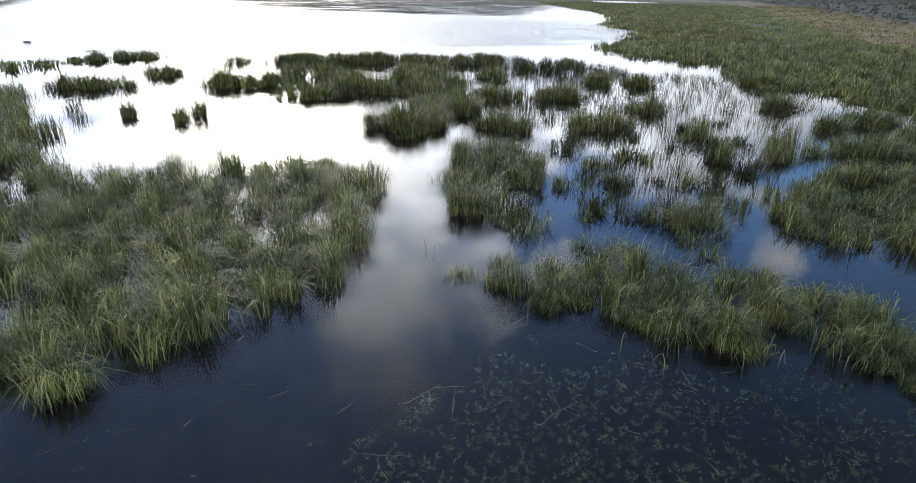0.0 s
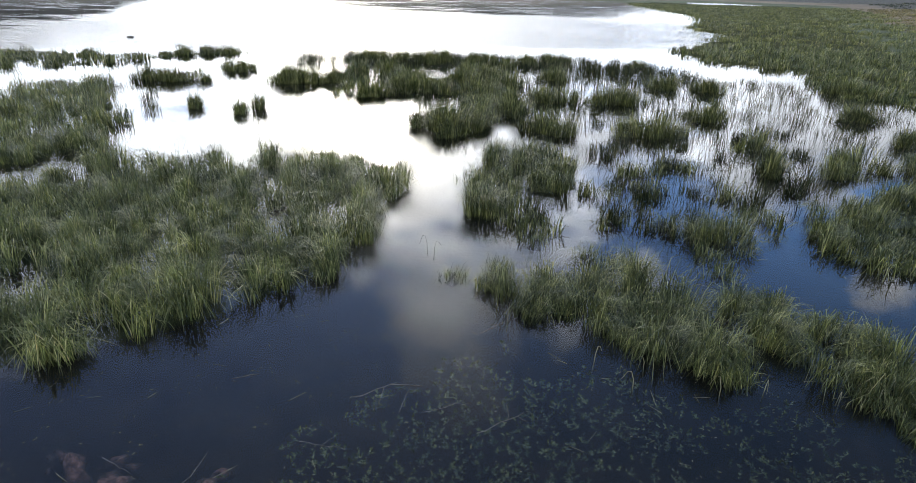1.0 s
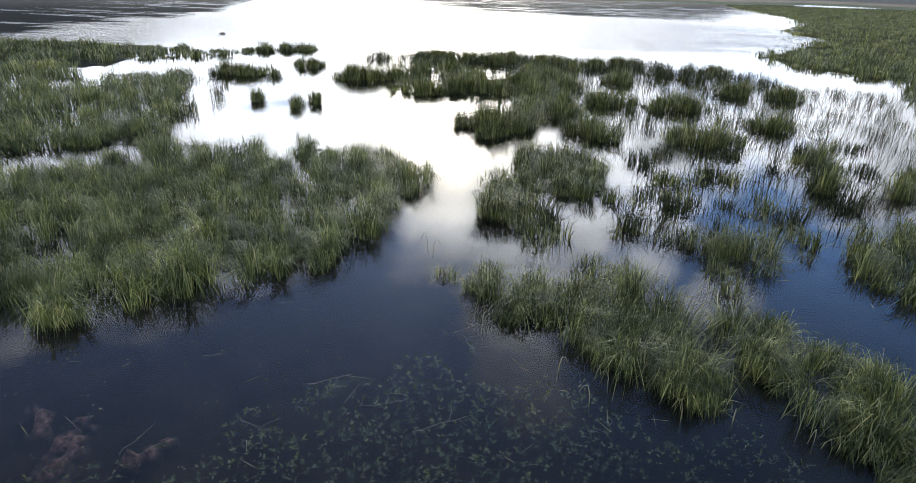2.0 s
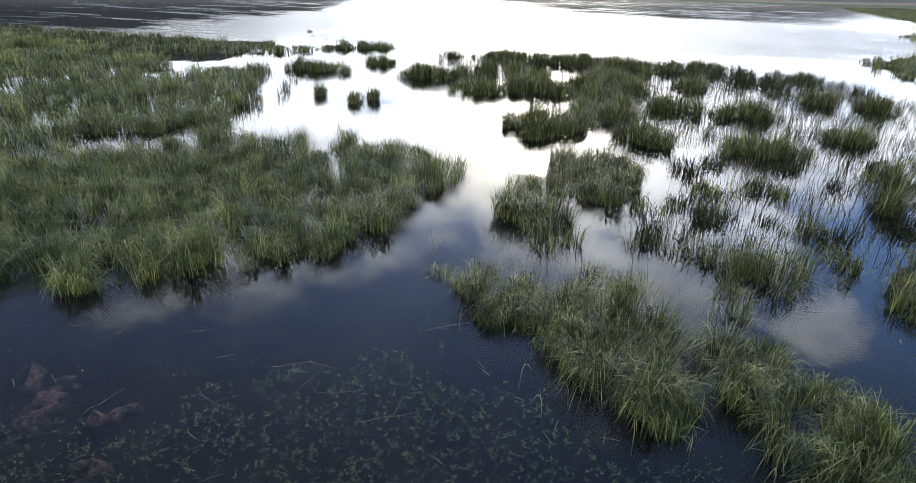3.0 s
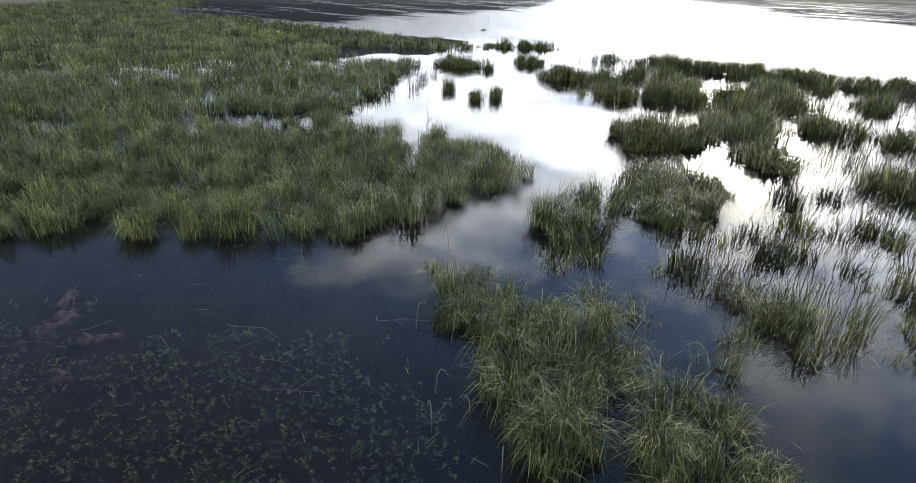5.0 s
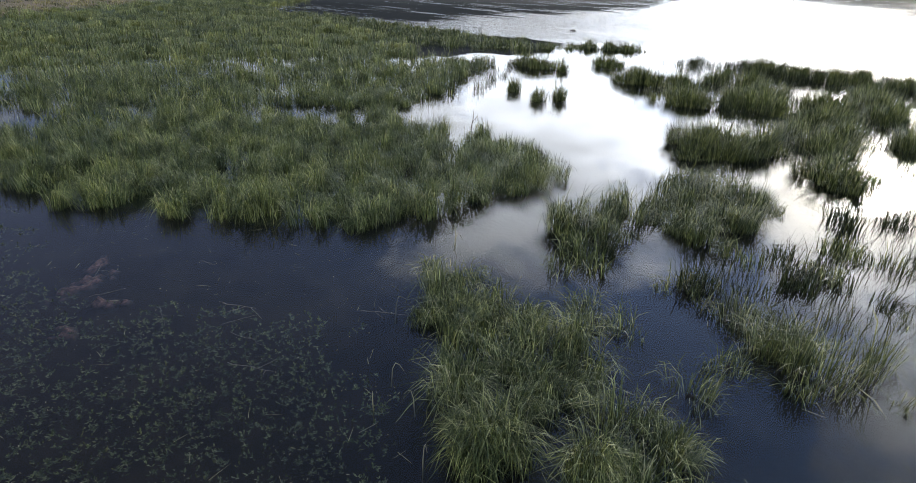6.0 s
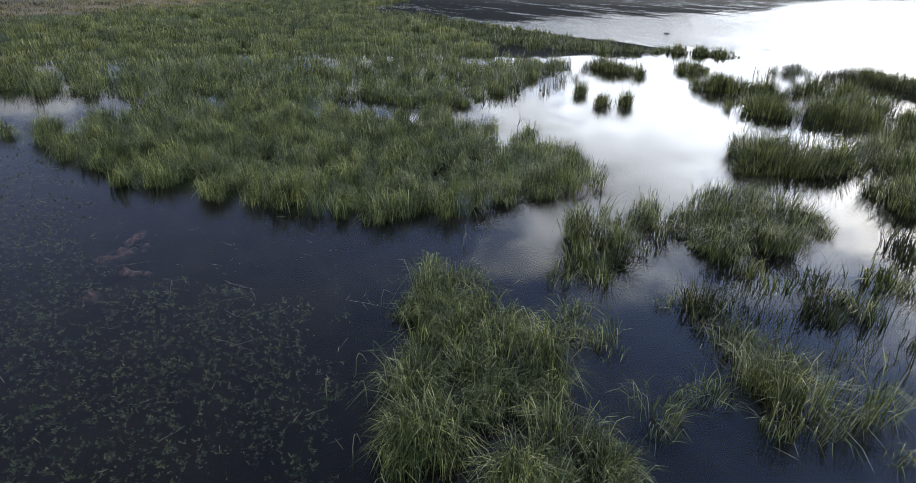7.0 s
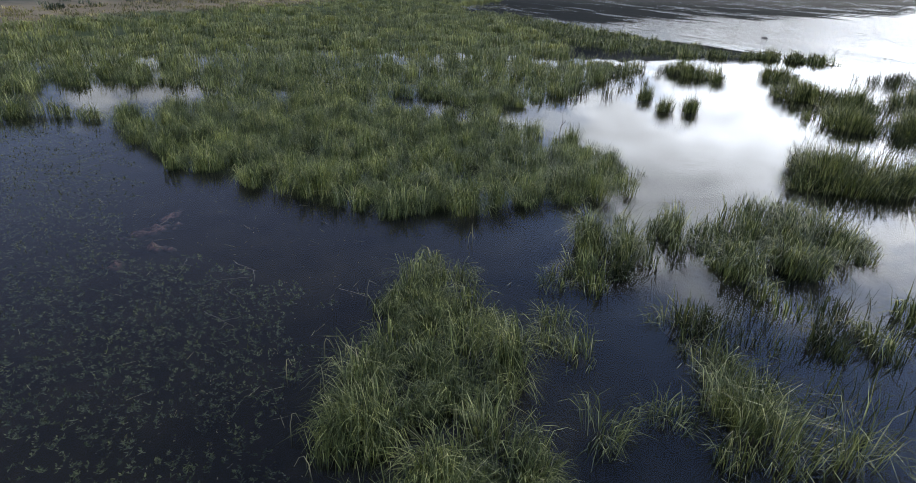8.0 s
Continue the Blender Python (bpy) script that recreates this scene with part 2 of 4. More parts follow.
t.links.new(c3, b.inputs["Base Color"])
b.inputs["Roughness"].default_value = 0.9
b.inputs["Specular IOR Level"].default_value = 0.2
bump(t, noise_tex(t, pos, 9.0, 5.0, 0.6), 0.6, 0.03, b.inputs["Normal"])

BARK, t, b = material("weathered_twig")
pos = place_of(t)
t.links.new(ramp(t, noise_tex(t, pos, 25.0, 4.0), [(0.3, (0.13, 0.11, 0.09)), (0.7, (0.34, 0.31, 0.27))]), b.inputs["Base Color"])
b.inputs["Roughness"].default_value = 0.75
bump(t, noise_tex(t, pos, 90.0, 3.0), 0.4, 0.004, b.inputs["Normal"])

PEAT, t, b = material("peat")
pos = place_of(t)
t.links.new(ramp(t, noise_tex(t, pos, 14.0, 6.0, 0.7), [(0.35, (0.018, 0.015, 0.011)), (0.55, (0.045, 0.036, 0.024)), (0.72, (0.10, 0.08, 0.05))]), b.inputs["Base Color"])
b.inputs["Roughness"].default_value = 0.85
bump(t, noise_tex(t, pos, 40.0, 4.0), 0.8, 0.02, b.inputs["Normal"])

MUDBANK, t, b = material("silt")
pos = place_of(t)
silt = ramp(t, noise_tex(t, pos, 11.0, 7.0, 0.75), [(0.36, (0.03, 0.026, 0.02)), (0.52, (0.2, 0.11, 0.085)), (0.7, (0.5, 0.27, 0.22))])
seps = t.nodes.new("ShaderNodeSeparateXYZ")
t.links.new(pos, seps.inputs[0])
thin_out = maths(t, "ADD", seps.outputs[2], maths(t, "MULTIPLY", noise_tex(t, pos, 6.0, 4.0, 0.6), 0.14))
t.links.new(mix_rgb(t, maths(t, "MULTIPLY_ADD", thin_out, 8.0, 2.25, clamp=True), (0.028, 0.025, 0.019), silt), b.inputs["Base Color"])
b.inputs["Roughness"].default_value = 0.8
bump(t, noise_tex(t, pos, 30.0, 4.0), 0.7, 0.01, b.inputs["Normal"])


# ---- the plan: outlines of the beds, in metres ----
MEADOW_WEST = [(-0.7, 12.8), (-1.0, 10.3), (-1.1, 9.3), (-1.4, 8.5), (-2.0, 7.6), (-2.8, 6.8), (-3.8, 6.1), (-4.8, 5.4), (-5.8, 4.3), (-7.5, 3.6), (-9.5, 2.9), (-11.9, 1.1), (-12.6, -0.6),
               (-12.4, -3.5), (-16, -9), (-27, -15), (-38, -8), (-54, 7), (-72, 23), (-100, 48), (-88, 52), (-70, 38), (-62, 33), (-54, 32), (-45, 32), (-40, 31), (-30, 28.5), (-24, 26.5), (-20.8, 24.4), (-19, 25.2), (-17.2, 27.3), (-14.9, 23.3),
               (-12.9, 20.8), (-11.3, 18.6), (-9.7, 15.9), (-8.8, 14.6), (-7.4, 13.5), (-6.7, 14.2), (-5.4, 15.0), (-3.0, 15.2), (-1.8, 14.9), (-0.9, 14.1)]
BAR_NORTH = [(-18.8, 36.4), (-20.0, 34.2), (-21.2, 32.4), (-23.0, 31.0), (-25, 29.2), (-32, 29.6), (-44, 32), (-58, 33.5), (-54, 35.5), (-42, 36.4), (-31, 36.6), (-25, 37.4), (-21.0, 37.4)]
BAR_TIP = [(-15.4, 40.2), (-16.0, 39.0), (-17.4, 38.0), (-19.2, 36.8), (-20.2, 37.2), (-19.6, 38.6), (-18.0, 39.8), (-16.4, 40.8)]
MEADOW_EAST = [(50, 260), (45, 205), (39, 119), (25.5, 80), (27, 70), (21, 60), (15.6, 50), (16.5, 42.3), (20.9, 39), (17.9, 30.4), (20.3, 27.6), (19.4, 24.0), (20.5, 21.5), (23, 17), (20, 12), (25, 2), (34, 20), (41, 50),
               (53, 76), (85, 140), (125, 235)]
ISLAND_SOUTH = [(1.2, 8.65), (1.45, 8.4), (1.75, 8.0), (2.15, 7.55), (2.7, 7.4), (3.1, 6.9), (3.7, 6.6), (4.2, 6.35), (5.1, 6.35), (5.7, 6.2), (6.2, 5.5), (6.9, 4.7), (7.7, 5.3), (7.3, 6.8), (6.8, 7.5), (6.2, 8.2), (5.6, 8.35),
                (4.9, 8.2), (4.3, 8.65), (3.6, 8.95), (2.7, 9.1), (1.9, 9.0), (1.35, 9.05)]
ISLAND_NORTH = [(1.0, 13.7), (1.5, 13.3), (2.2, 13.15), (2.75, 13.0), (3.0, 13.9), (3.3, 14.9), (3.5, 16.0), (3.0, 17.1), (2.0, 17.2), (1.3, 16.5), (1.0, 15.2)]
REED_ISLAND = [(0.95, 12.7), (0.9, 11.8), (1.25, 11.5), (1.9, 11.75), (2.45, 12.0), (2.3, 12.5), (1.6, 12.75)]
SPIT_EAST = [(8.2, 11.6), (7.9, 10.4), (8.5, 9.6), (9.6, 9.2), (11.2, 8.6), (14, 9), (16, 12), (15, 15), (12.4, 14.6), (10.0, 13.4)]
# open water inside the beds: x, y, half-lengths along and across, turn in degrees
POOLS = [(5.0, 7.5, 0.95, 0.2, 100), (-11.0, 12.3, 1.6, 1.15, 25), (-9.9, 14.6, 1.6, 0.6, 62), (-8.5, 12.6, 1.0, 0.5, 100), (-9.7, 13.8, 0.9, 0.5, 60), (-8.8, 15.0, 0.7, 0.35, 70), (-15.2, 1.9, 3.3, 2.4, 78), (-21.6, 14.8, 1.3, 0.8, 20), (-19.6, 16.2, 0.7, 0.5, 60), (-20.4, 23.2, 1.6, 0.8, 30),
         (-16.0, 12.9, 0.6, 0.4, 40), (-3.9, 11.2, 0.85, 0.26, 80), (-3.2, 11.4, 0.6, 0.2, 75), (-7.3, 9.6, 0.5, 0.25, 40), (-6.2, 7.8, 0.5, 0.28, 60), (-6.4, 10.4, 0.5, 0.22, 50), (-14.4, 16.6, 0.8, 0.35, 60)]


def inside(px, py, outline):
    hit = np.zeros(len(px), bool)
    n = len(outline)
    for i in range(n):
        (x0, y0), (x1, y1) = outline[i], outline[(i + 1) % n]
        if y0 == y1:
            continue
        hit ^= ((y0 > py) != (y1 > py)) & (px < (x1 - x0) * (py - y0) / (y1 - y0) + x0)
    return hit


def shore_distance(px, py, outline):
    best = np.full(len(px), 1e9)
    n = len(outline)
    for i in range(n):
        ax, ay = outline[i]
        bx, by = outline[(i + 1) % n]
        dx, dy = bx - ax, by - ay
        u = np.clip(((px - ax) * dx + (py - ay) * dy) / (dx * dx + dy * dy), 0, 1)
        best = np.minimum(best, np.hypot(px - ax - u * dx, py - ay - u * dy))
    return best


def in_pool(px, py, grow=1.0):
    hit = np.zeros(len(px), bool)
    for x, y, a, c, turn in POOLS:
        co, si = math.cos(radians(turn)), math.sin(radians(turn))
        u, v = (px - x) * co + (py - y) * si, -(px - x) * si + (py - y) * co
        hit |= (u / a) ** 2 + (v / c) ** 2 < grow
    return hit


def waves(px, py, size, seed):
    """Smooth value between -1 and 1 over the plan, from a few crossed sines."""
    rng = np.random.default_rng(seed)
    out = np.zeros(len(px))
    for k in range(7):
        a, f, p = rng.uniform(0, 6.28), rng.uniform(0.6, 1.9) / size, rng.uniform(0, 6.28)
        out += np.sin((px * math.cos(a) + py * math.sin(a)) * f * 6.28 + p)
    return out / 3.5


# ---- ground, hills and water ----
def hill_rise(px, py):
    """Degrees by which the skyline stands over the marsh, by compass way (degrees left of +y)."""
    az = np.degrees(np.arctan2(-px, py))
    west = np.clip((az - 26) / 18, 0, 1) * np.clip((150 - az) / 40, 0, 1)
    return 1.0 + 5.6 * west * west * (3 - 2 * west) + 2.3 * np.exp(-((az - 0) / 13) ** 4) + 0.3 * np.sin(az * 0.13) + 0.15 * np.sin(az * 0.47 + 1)


def ground_height(px, py):
    z = np.full(len(px), -0.38) + 0.05 * waves(px, py, 4.0, 5)
    for outline, level in ((MEADOW_WEST, -0.05), (BAR_NORTH, -0.06), (BAR_TIP, -0.1), (MEADOW_EAST, 0.0), (ISLAND_SOUTH, -0.1), (ISLAND_NORTH, -0.1), (REED_ISLAND, -0.12), (SPIT_EAST, -0.08)):
        d = np.where(inside(px, py, outline), 1, -1) * shore_distance(px, py, outline)
        z = np.maximum(z, np.clip(-0.38 + (d + 0.5) * 0.45, -0.38, level))
    pool = in_pool(px, py, 1.2)
    z = np.where(pool, np.minimum(z, -0.25), z)
    # dry banks: the west one beyond a slanting line, the east one past the meadow
    dw = -((px + 38) * 0.675 + (py + 8) * 0.738)
    de = (px - 38.5) * 0.91 - (py - 45) * 0.415
    de = np.where(py < 45, np.minimum(de, px - 37), de)
    dry = np.maximum(np.maximum(dw, de), -py - 40)
    z = np.where(dry > -6, np.maximum(z, 0.06 + 0.05 * (dry + 6) + 0.15 * waves(px, py, 30, 8)), z)
    r = np.hypot(px, py)
    hill = np.clip((r - 240) / 320, 0, 1)
    rough = 1 + 0.05 * waves(px, py, 160, 11) + 0.03 * waves(px, py, 50, 12)
    far_z = r * np.tan(np.radians(hill_rise(px, py))) * hill * rough
    return np.maximum(z, np.where(hill > 0, far_z - 0.4, -9))


def grid_mesh(name, xs, ys, zfun):
    gx, gy = np.meshgrid(xs, ys)
    px, py = gx.ravel(), gy.ravel()
    verts = np.column_stack((px, py, zfun(px, py)))
    nx, ny = len(xs), len(ys)
    i = (np.arange(ny - 1)[:, None] * nx + np.arange(nx - 1)).ravel()
    return quads_mesh(name, verts, np.column_stack((i, i + 1, i + nx + 1, i + nx)), True)


def quads_mesh(name, verts, quads, smooth=False):
    me = bpy.data.meshes.new(name)
    me.vertices.add(len(verts))
    me.vertices.foreach_set("co", np.asarray(verts, np.float32).ravel())
    me.loops.add(quads.size)
    me.loops.foreach_set("vertex_index", np.asarray(quads, np.int32).ravel())
    me.polygons.add(len(quads))
    me.polygons.foreach_set("loop_start", np.arange(0, quads.size, 4, dtype=np.int32))
    me.polygons.foreach_set("use_smooth", np.full(len(quads), smooth))
    me.update(calc_edges=True)
    return me


def stretched(mid, near, step, reach, growth):
    """Grid lines, even near the middle and wider and wider outwards."""
    out, s, d = [0.0], step, 0.0
    while d < reach:
        d += s
        out.append(d)
        if d > near:
            s *= growth
    half = np.array(out)
    return mid + np.concatenate((-half[:0:-1], half))


ground = new("ground", grid_mesh("ground", stretched(0, 26, 0.38, 2600, 1.075), stretched(14, 24, 0.38, 2600, 1.075), ground_height))
ground.data.materials.append(GROUND)
tagged(ground, "dark silty marsh bed rising to dry tan banks and wooded hills", "ground", kind="structure")

water = new("water", grid_mesh("water", np.linspace(-700, 700, 29), np.linspace(-500, 900, 29), lambda x, y: np.zeros(len(x))))
water.data.materials.append(WATER)
water.visible_shadow = False
tagged(water, "still dark marsh water mirroring a bright cloudy sky", "water", kind="structure")


# ---- grass ----
def blades(name, roots, tall, wide, turn, lean, bend, parts, mat, oval=False):
    """One mesh of curved, tapering leaves. Each has a root, a length, a width, a way it leans, a first lean and a bend along it (radians)."""
    k = len(roots)
    s = np.linspace(0, 1, parts + 1)
    s = s if oval else 1 - (1 - s) ** 1.6
    mid = ((s[:-1] + s[1:]) * 0.5)[None, :]
    fold = (0.32 + 0.36 * np.modf(np.abs(turn) * 917.3)[0])[:, None]
    over = np.clip((mid - fold) / 0.22, 0, 1)
    ang = lean[:, None] + bend[:, None] * (0.26 * mid ** 1.7 + 0.74 * over * over * (3 - 2 * over))
    step = tall[:, None] * np.diff(s)[None, :]
    out = np.concatenate((np.zeros((k, 1)), np.cumsum(np.sin(ang) * step, 1)), 1)
    rise = np.concatenate((np.zeros((k, 1)), np.cumsum(np.cos(ang) * step, 1)), 1)
    cx, cy = np.cos(turn)[:, None], np.sin(turn)[:, None]
    mx, my, mz = roots[:, 0:1] + out * cx, roots[:, 1:2] + out * cy, roots[:, 2:3] + rise
    half = wide[:, None] * 0.5 * (1 - 0.9 * s ** 3.2)[None, :] * np.where(s == 0, 0.7, 1.0)[None, :]
    if oval:
        half = wide[:, None] * 0.5 * np.maximum(np.sin(np.pi * np.clip(s * 0.9 + 0.1, 0, 1)), 0.12)[None, :]
    v = np.empty((k, parts + 1, 2, 3), np.float32)
    for side, sign in ((0, -1), (1, 1)):
        v[:, :, side, 0], v[:, :, side, 1], v[:, :, side, 2] = mx - sign * cy * half, my + sign * cx * half, mz
    i = (np.arange(k)[:, None] * (parts + 1) * 2 + np.arange(parts)[None, :] * 2).ravel()
    me = quads_mesh(name, v.reshape(-1, 3), np.column_stack((i, i + 1, i + 3, i + 2)), True)
    me.materials.append(mat)
    return me


def scatter(outline, per_m2, rng, box=None, warp=0.25, keep=None):
    """Random spots in an outline with a ragged edge."""
    xs, ys = [p[0] for p in outline], [p[1] for p in outline]
    x0, x1, y0, y1 = box or (min(xs) - 0.4, max(xs) + 0.4, min(ys) - 0.4, max(ys) + 0.4)
    n = int((x1 - x0) * (y1 - y0) * per_m2)
    px, py = rng.uniform(x0, x1, n), rng.uniform(y0, y1, n)
    wx, wy = px + warp * waves(px, py, 1.3, 21), py + warp * waves(px, py, 1.3, 22)
    ok = inside(wx, wy, outline) & ~in_pool(wx, wy, 1.25)
    if keep is not None:
        ok &= keep(px, py)
    return px[ok], py[ok]


def mounds(px, py, size, seed):
    """The hummock that each spot belongs to: how far out on it (0 heart, 1 rim), the way outwards, and a value of its own."""
    cx, cy = np.floor(px / size), np.floor(py / size)
    best, second = np.full(len(px), 1e9), np.full(len(px), 1e9)
    ox, oy, own = np.zeros(len(px)), np.zeros(len(px)), np.zeros(len(px))
    for i in (-1, 0, 1):
        for j in (-1, 0, 1):
            gx, gy = cx + i, cy + j
            r1 = np.modf(np.abs(np.sin(gx * 127.1 + gy * 311.7 + seed) * 43758.5))[0]
            r2 = np.modf(np.abs(np.sin(gx * 269.5 + gy * 183.3 + seed) * 24634.6))[0]
            dx, dy = px - (gx + 0.12 + 0.76 * r1) * size, py - (gy + 0.12 + 0.76 * r2) * size
            d = np.hypot(dx, dy)
            closer = d < best
            second = np.where(closer, best, np.minimum(second, d))
            best = np.where(closer, d, best)
            ox, oy, own = np.where(closer, dx, ox), np.where(closer, dy, oy), np.where(closer, r1 * 0.5 + r2 * 0.5, own)
    return best / second, np.arctan2(oy, ox), own


def tufts(px, py, rng, each, spread, tall, wide, droop, base=-0.16, lean_by=1.0, hummock=0.0, dome=None):
    """Leaves round each tuft's heart, leaning out of it."""
    n = len(px)
    k = rng.poisson(each, n) + 1
    idx = np.repeat(np.arange(n), k)
    m = len(idx)
    a = rng.uniform(0, 6.283, m)
    r = spread * 1.6 * np.sqrt(rng.uniform(0, 1, m)) * rng.uniform(0.7, 1.15, n)[idx]
    x, y = px[idx] + r * np.cos(a), py[idx] + r * np.sin(a)
    size = (1 + 0.25 * waves(px, py, 0.9, 31) + 0.15 * waves(px, py, 3.5, 32)) * rng.uniform(0.7, 1.25, n)
    way_out, out_by = rng.uniform(0, 6.283, n), np.full(n, 0.5)
    if hummock:
        rim, way_out, own = mounds(px, py, hummock, 3.0)
        size = (1 + 0.12 * waves(px, py, 3.5, 32)) * (1.3 - 1.1 * rim ** 2.0) * (0.6 + 0.8 * own) * rng.uniform(0.72, 1.14, n)
        out_by = 0.2 + 0.6 * rim
    if dome:
        u, v = (px - dome[0]) / dome[2], (py - dome[1]) / dome[3]
        rim, way_out = np.clip(np.hypot(u, v), 0, 1.2), np.arctan2(v, u)
        size, out_by = (1.1 - 0.36 * rim ** 2.0) * rng.uniform(0.7, 1.15, n), 0.2 + 0.6 * rim
    h = tall * np.clip(size, 0.35, 1.25)[idx] * (rng.uniform(0.7, 1.05, m) if hummock else rng.uniform(0.55, 1.1, m))
    lock_a = rng.uniform(0, 6.283, n)
    gx = 0.25 * np.cos(a) * r / spread + (out_by * np.cos(way_out) + 0.6 * np.cos(lock_a))[idx] + rng.normal(0, 0.65, m)
    gy = 0.25 * np.sin(a) * r / spread + (out_by * np.sin(way_out) + 0.6 * np.sin(lock_a))[idx] + rng.normal(0, 0.65, m)
    turn = np.arctan2(gy, gx)
    lean = lean_by * rng.uniform(0.0, 0.18, m) + 0.05 * r / spread
    bend = np.minimum(droop * (0.45 + rng.gamma(2.4, 0.5, m)), rng.uniform(1.6, 3.1, m))
    bend = np.where(rng.uniform(0, 1, m) < 0.14, np.maximum(bend, rng.uniform(1.4, 2.8, m)), bend)
    h = h * (1 + 0.1 * droop)
    roots = np.column_stack((x, y, np.full(m, base)))
    return roots, h - base * 0.8, wide * rng.uniform(0.6, 1.3, m), turn, lean, bend


def whole(name, x, y, z=0.0):
    """The empty at a thing's base, to which its parts belong."""
    ob = new(name)
    ob.location = (x, y, z)
    ob.empty_display_size = 0.1
    return ob


def belongs(ob, thing):
    ob.parent = thing
    ob.matrix_parent_inverse = Matrix.Translation(-thing.location)
    return ob


def bed(name, label, outline, rng, per_m2, each, tall, wide, droop, parts, mat, box=None, keep=None, spread=0.13, warp=0.25, hummock=1.0, gap=0.84, split=False, on_bank=False):
    """A bed of sedge on its hummocks: one mesh, or, near by, a thing whose every tussock is a part."""
    px, py = scatter(outline, per_m2, rng, box, warp, keep)
    rim, _, own = mounds(px, py, hummock, 3.0)
    stay = rim < gap + 0.16 * (own - 0.45)
    px, py, own = px[stay], py[stay], own[stay]
    if not split:
        roots, *leaf = tufts(px, py, rng, each, spread, tall, wide, droop, hummock=hummock)
        if on_bank:
            roots[:, 2] = np.maximum(roots[:, 2], ground_height(roots[:, 0], roots[:, 1]) - 0.08)
        me = blades(name, roots, *leaf, parts, mat)
        return tagged(new(name, me), label, "sedge", kind="stuff")
    thing = whole(name, float(px.mean()), float(py.mean()))
    for value in np.unique(own):
        one = own == value
        me = blades("tussock", *tufts(px[one], py[one], rng, each, spread, tall, wide, droop, hummock=hummock), parts, mat)
        belongs(new("tussock", me), thing)
    return tagged(thing, label, "sedge bed")


def thin(size, seed, level):
    return lambda x, y: waves(x, y, size, seed) > level


rng = np.random.default_rng(7)
NEAR_BOX = (-12.0, 0.0, 2.5, 16.0)
bed("sedge_bed", "dense green sedge bed with drooping leaves standing in shallow water", MEADOW_WEST, rng, 12, 66, 0.66, 0.0105, 3.0, 5, MEADOW, NEAR_BOX, thin(1.6, 41, -1.0), spread=0.13, hummock=0.95, gap=0.75, split=True)
not_near = lambda x, y: ~((x > -12.0) & (y > 2.5) & (y < 16.0)) & (waves(x, y, 2.2, 42) > -1.0)
bed("sedge_meadow", "green sedge meadow flooded between tussocks", MEADOW_WEST, rng, 5.0, 38, 0.68, 0.0175, 3.0, 3, MEADOW, (-22, -9.0, -9, 28.5), not_near, spread=0.2, warp=0.4, hummock=1.4, gap=0.77)
past = lambda x, y: (x <= -22.0) | (y < -9)
bed("sedge_meadow", "broad yellow-green marsh meadow reaching the dry bank", MEADOW_WEST, rng, 1.9, 21, 0.62, 0.046, 2.3, 2, FAR_GRASS, (-100, -9, -16, 52), past, spread=0.32, warp=0.8, hummock=2.2, gap=0.93, on_bank=True)
bed("sedge_bar", "low green sedge bar along the open lake", BAR_NORTH, rng, 2.8, 30, 0.58, 0.034, 1.6, 3, SEDGE, (-62, -13.5, 28, 41), spread=0.24, warp=0.5, hummock=1.8, gap=0.88)
bed("sedge_bar", "narrow dark sedge bar at the edge of the lake", BAR_TIP, rng, 9, 34, 0.66, 0.026, 1.4, 3, SEDGE, spread=0.2, warp=0.3, hummock=1.3, gap=0.92, split=True)
bed("sedge_island", "dense arching bright green sedge island", ISLAND_SOUTH, rng, 16, 78, 0.58, 0.0084, 2.9, 5, SEDGE, None, thin(0.9, 43, -1.2), spread=0.13, warp=0.2, hummock=0.7, gap=0.92, split=True)
bed("sedge_island", "green sedge island with upright leaves", ISLAND_NORTH, rng, 11, 66, 0.68, 0.011, 2.2, 5, SEDGE, None, thin(1.2, 44, -0.95), spread=0.14, hummock=0.9, gap=0.9, split=True)
bed("reed_island", "loose upright green reeds in a small island", REED_ISLAND, rng, 12, 56, 0.72, 0.0105, 1.2, 5, SEDGE, None, None, spread=0.14, warp=0.15, hummock=0.7, gap=0.9, split=True)
bed("sedge_spit", "olive-green sedge spit with drooping leaves", SPIT_EAST, rng, 9, 62, 0.62, 0.012, 2.3, 5, SEDGE, None, thin(1.2, 45, -0.95), spread=0.15, hummock=1.0, gap=0.88, split=True)
bed("sedge_meadow", "green sedge shore beside the reed shallows", MEADOW_EAST, rng, 2.6, 22, 0.64, 0.036, 2.0, 3, MEADOW, (15, 50, 2, 52), thin(2.0, 46, -0.95), spread=0.24, warp=1.1, hummock=1.8, gap=0.88, on_bank=True)
beyond = lambda x, y: (y > 52) | (x > 50)
bed("sedge_meadow", "broad yellow-green marsh meadow below the dry bank", MEADOW_EAST, rng, 0.62, 14, 0.5, 0.075, 2.0, 2, FAR_GRASS, (15, 110, 20, 215), beyond, spread=0.5, warp=1.0, hummock=3.5, gap=0.96, on_bank=True)


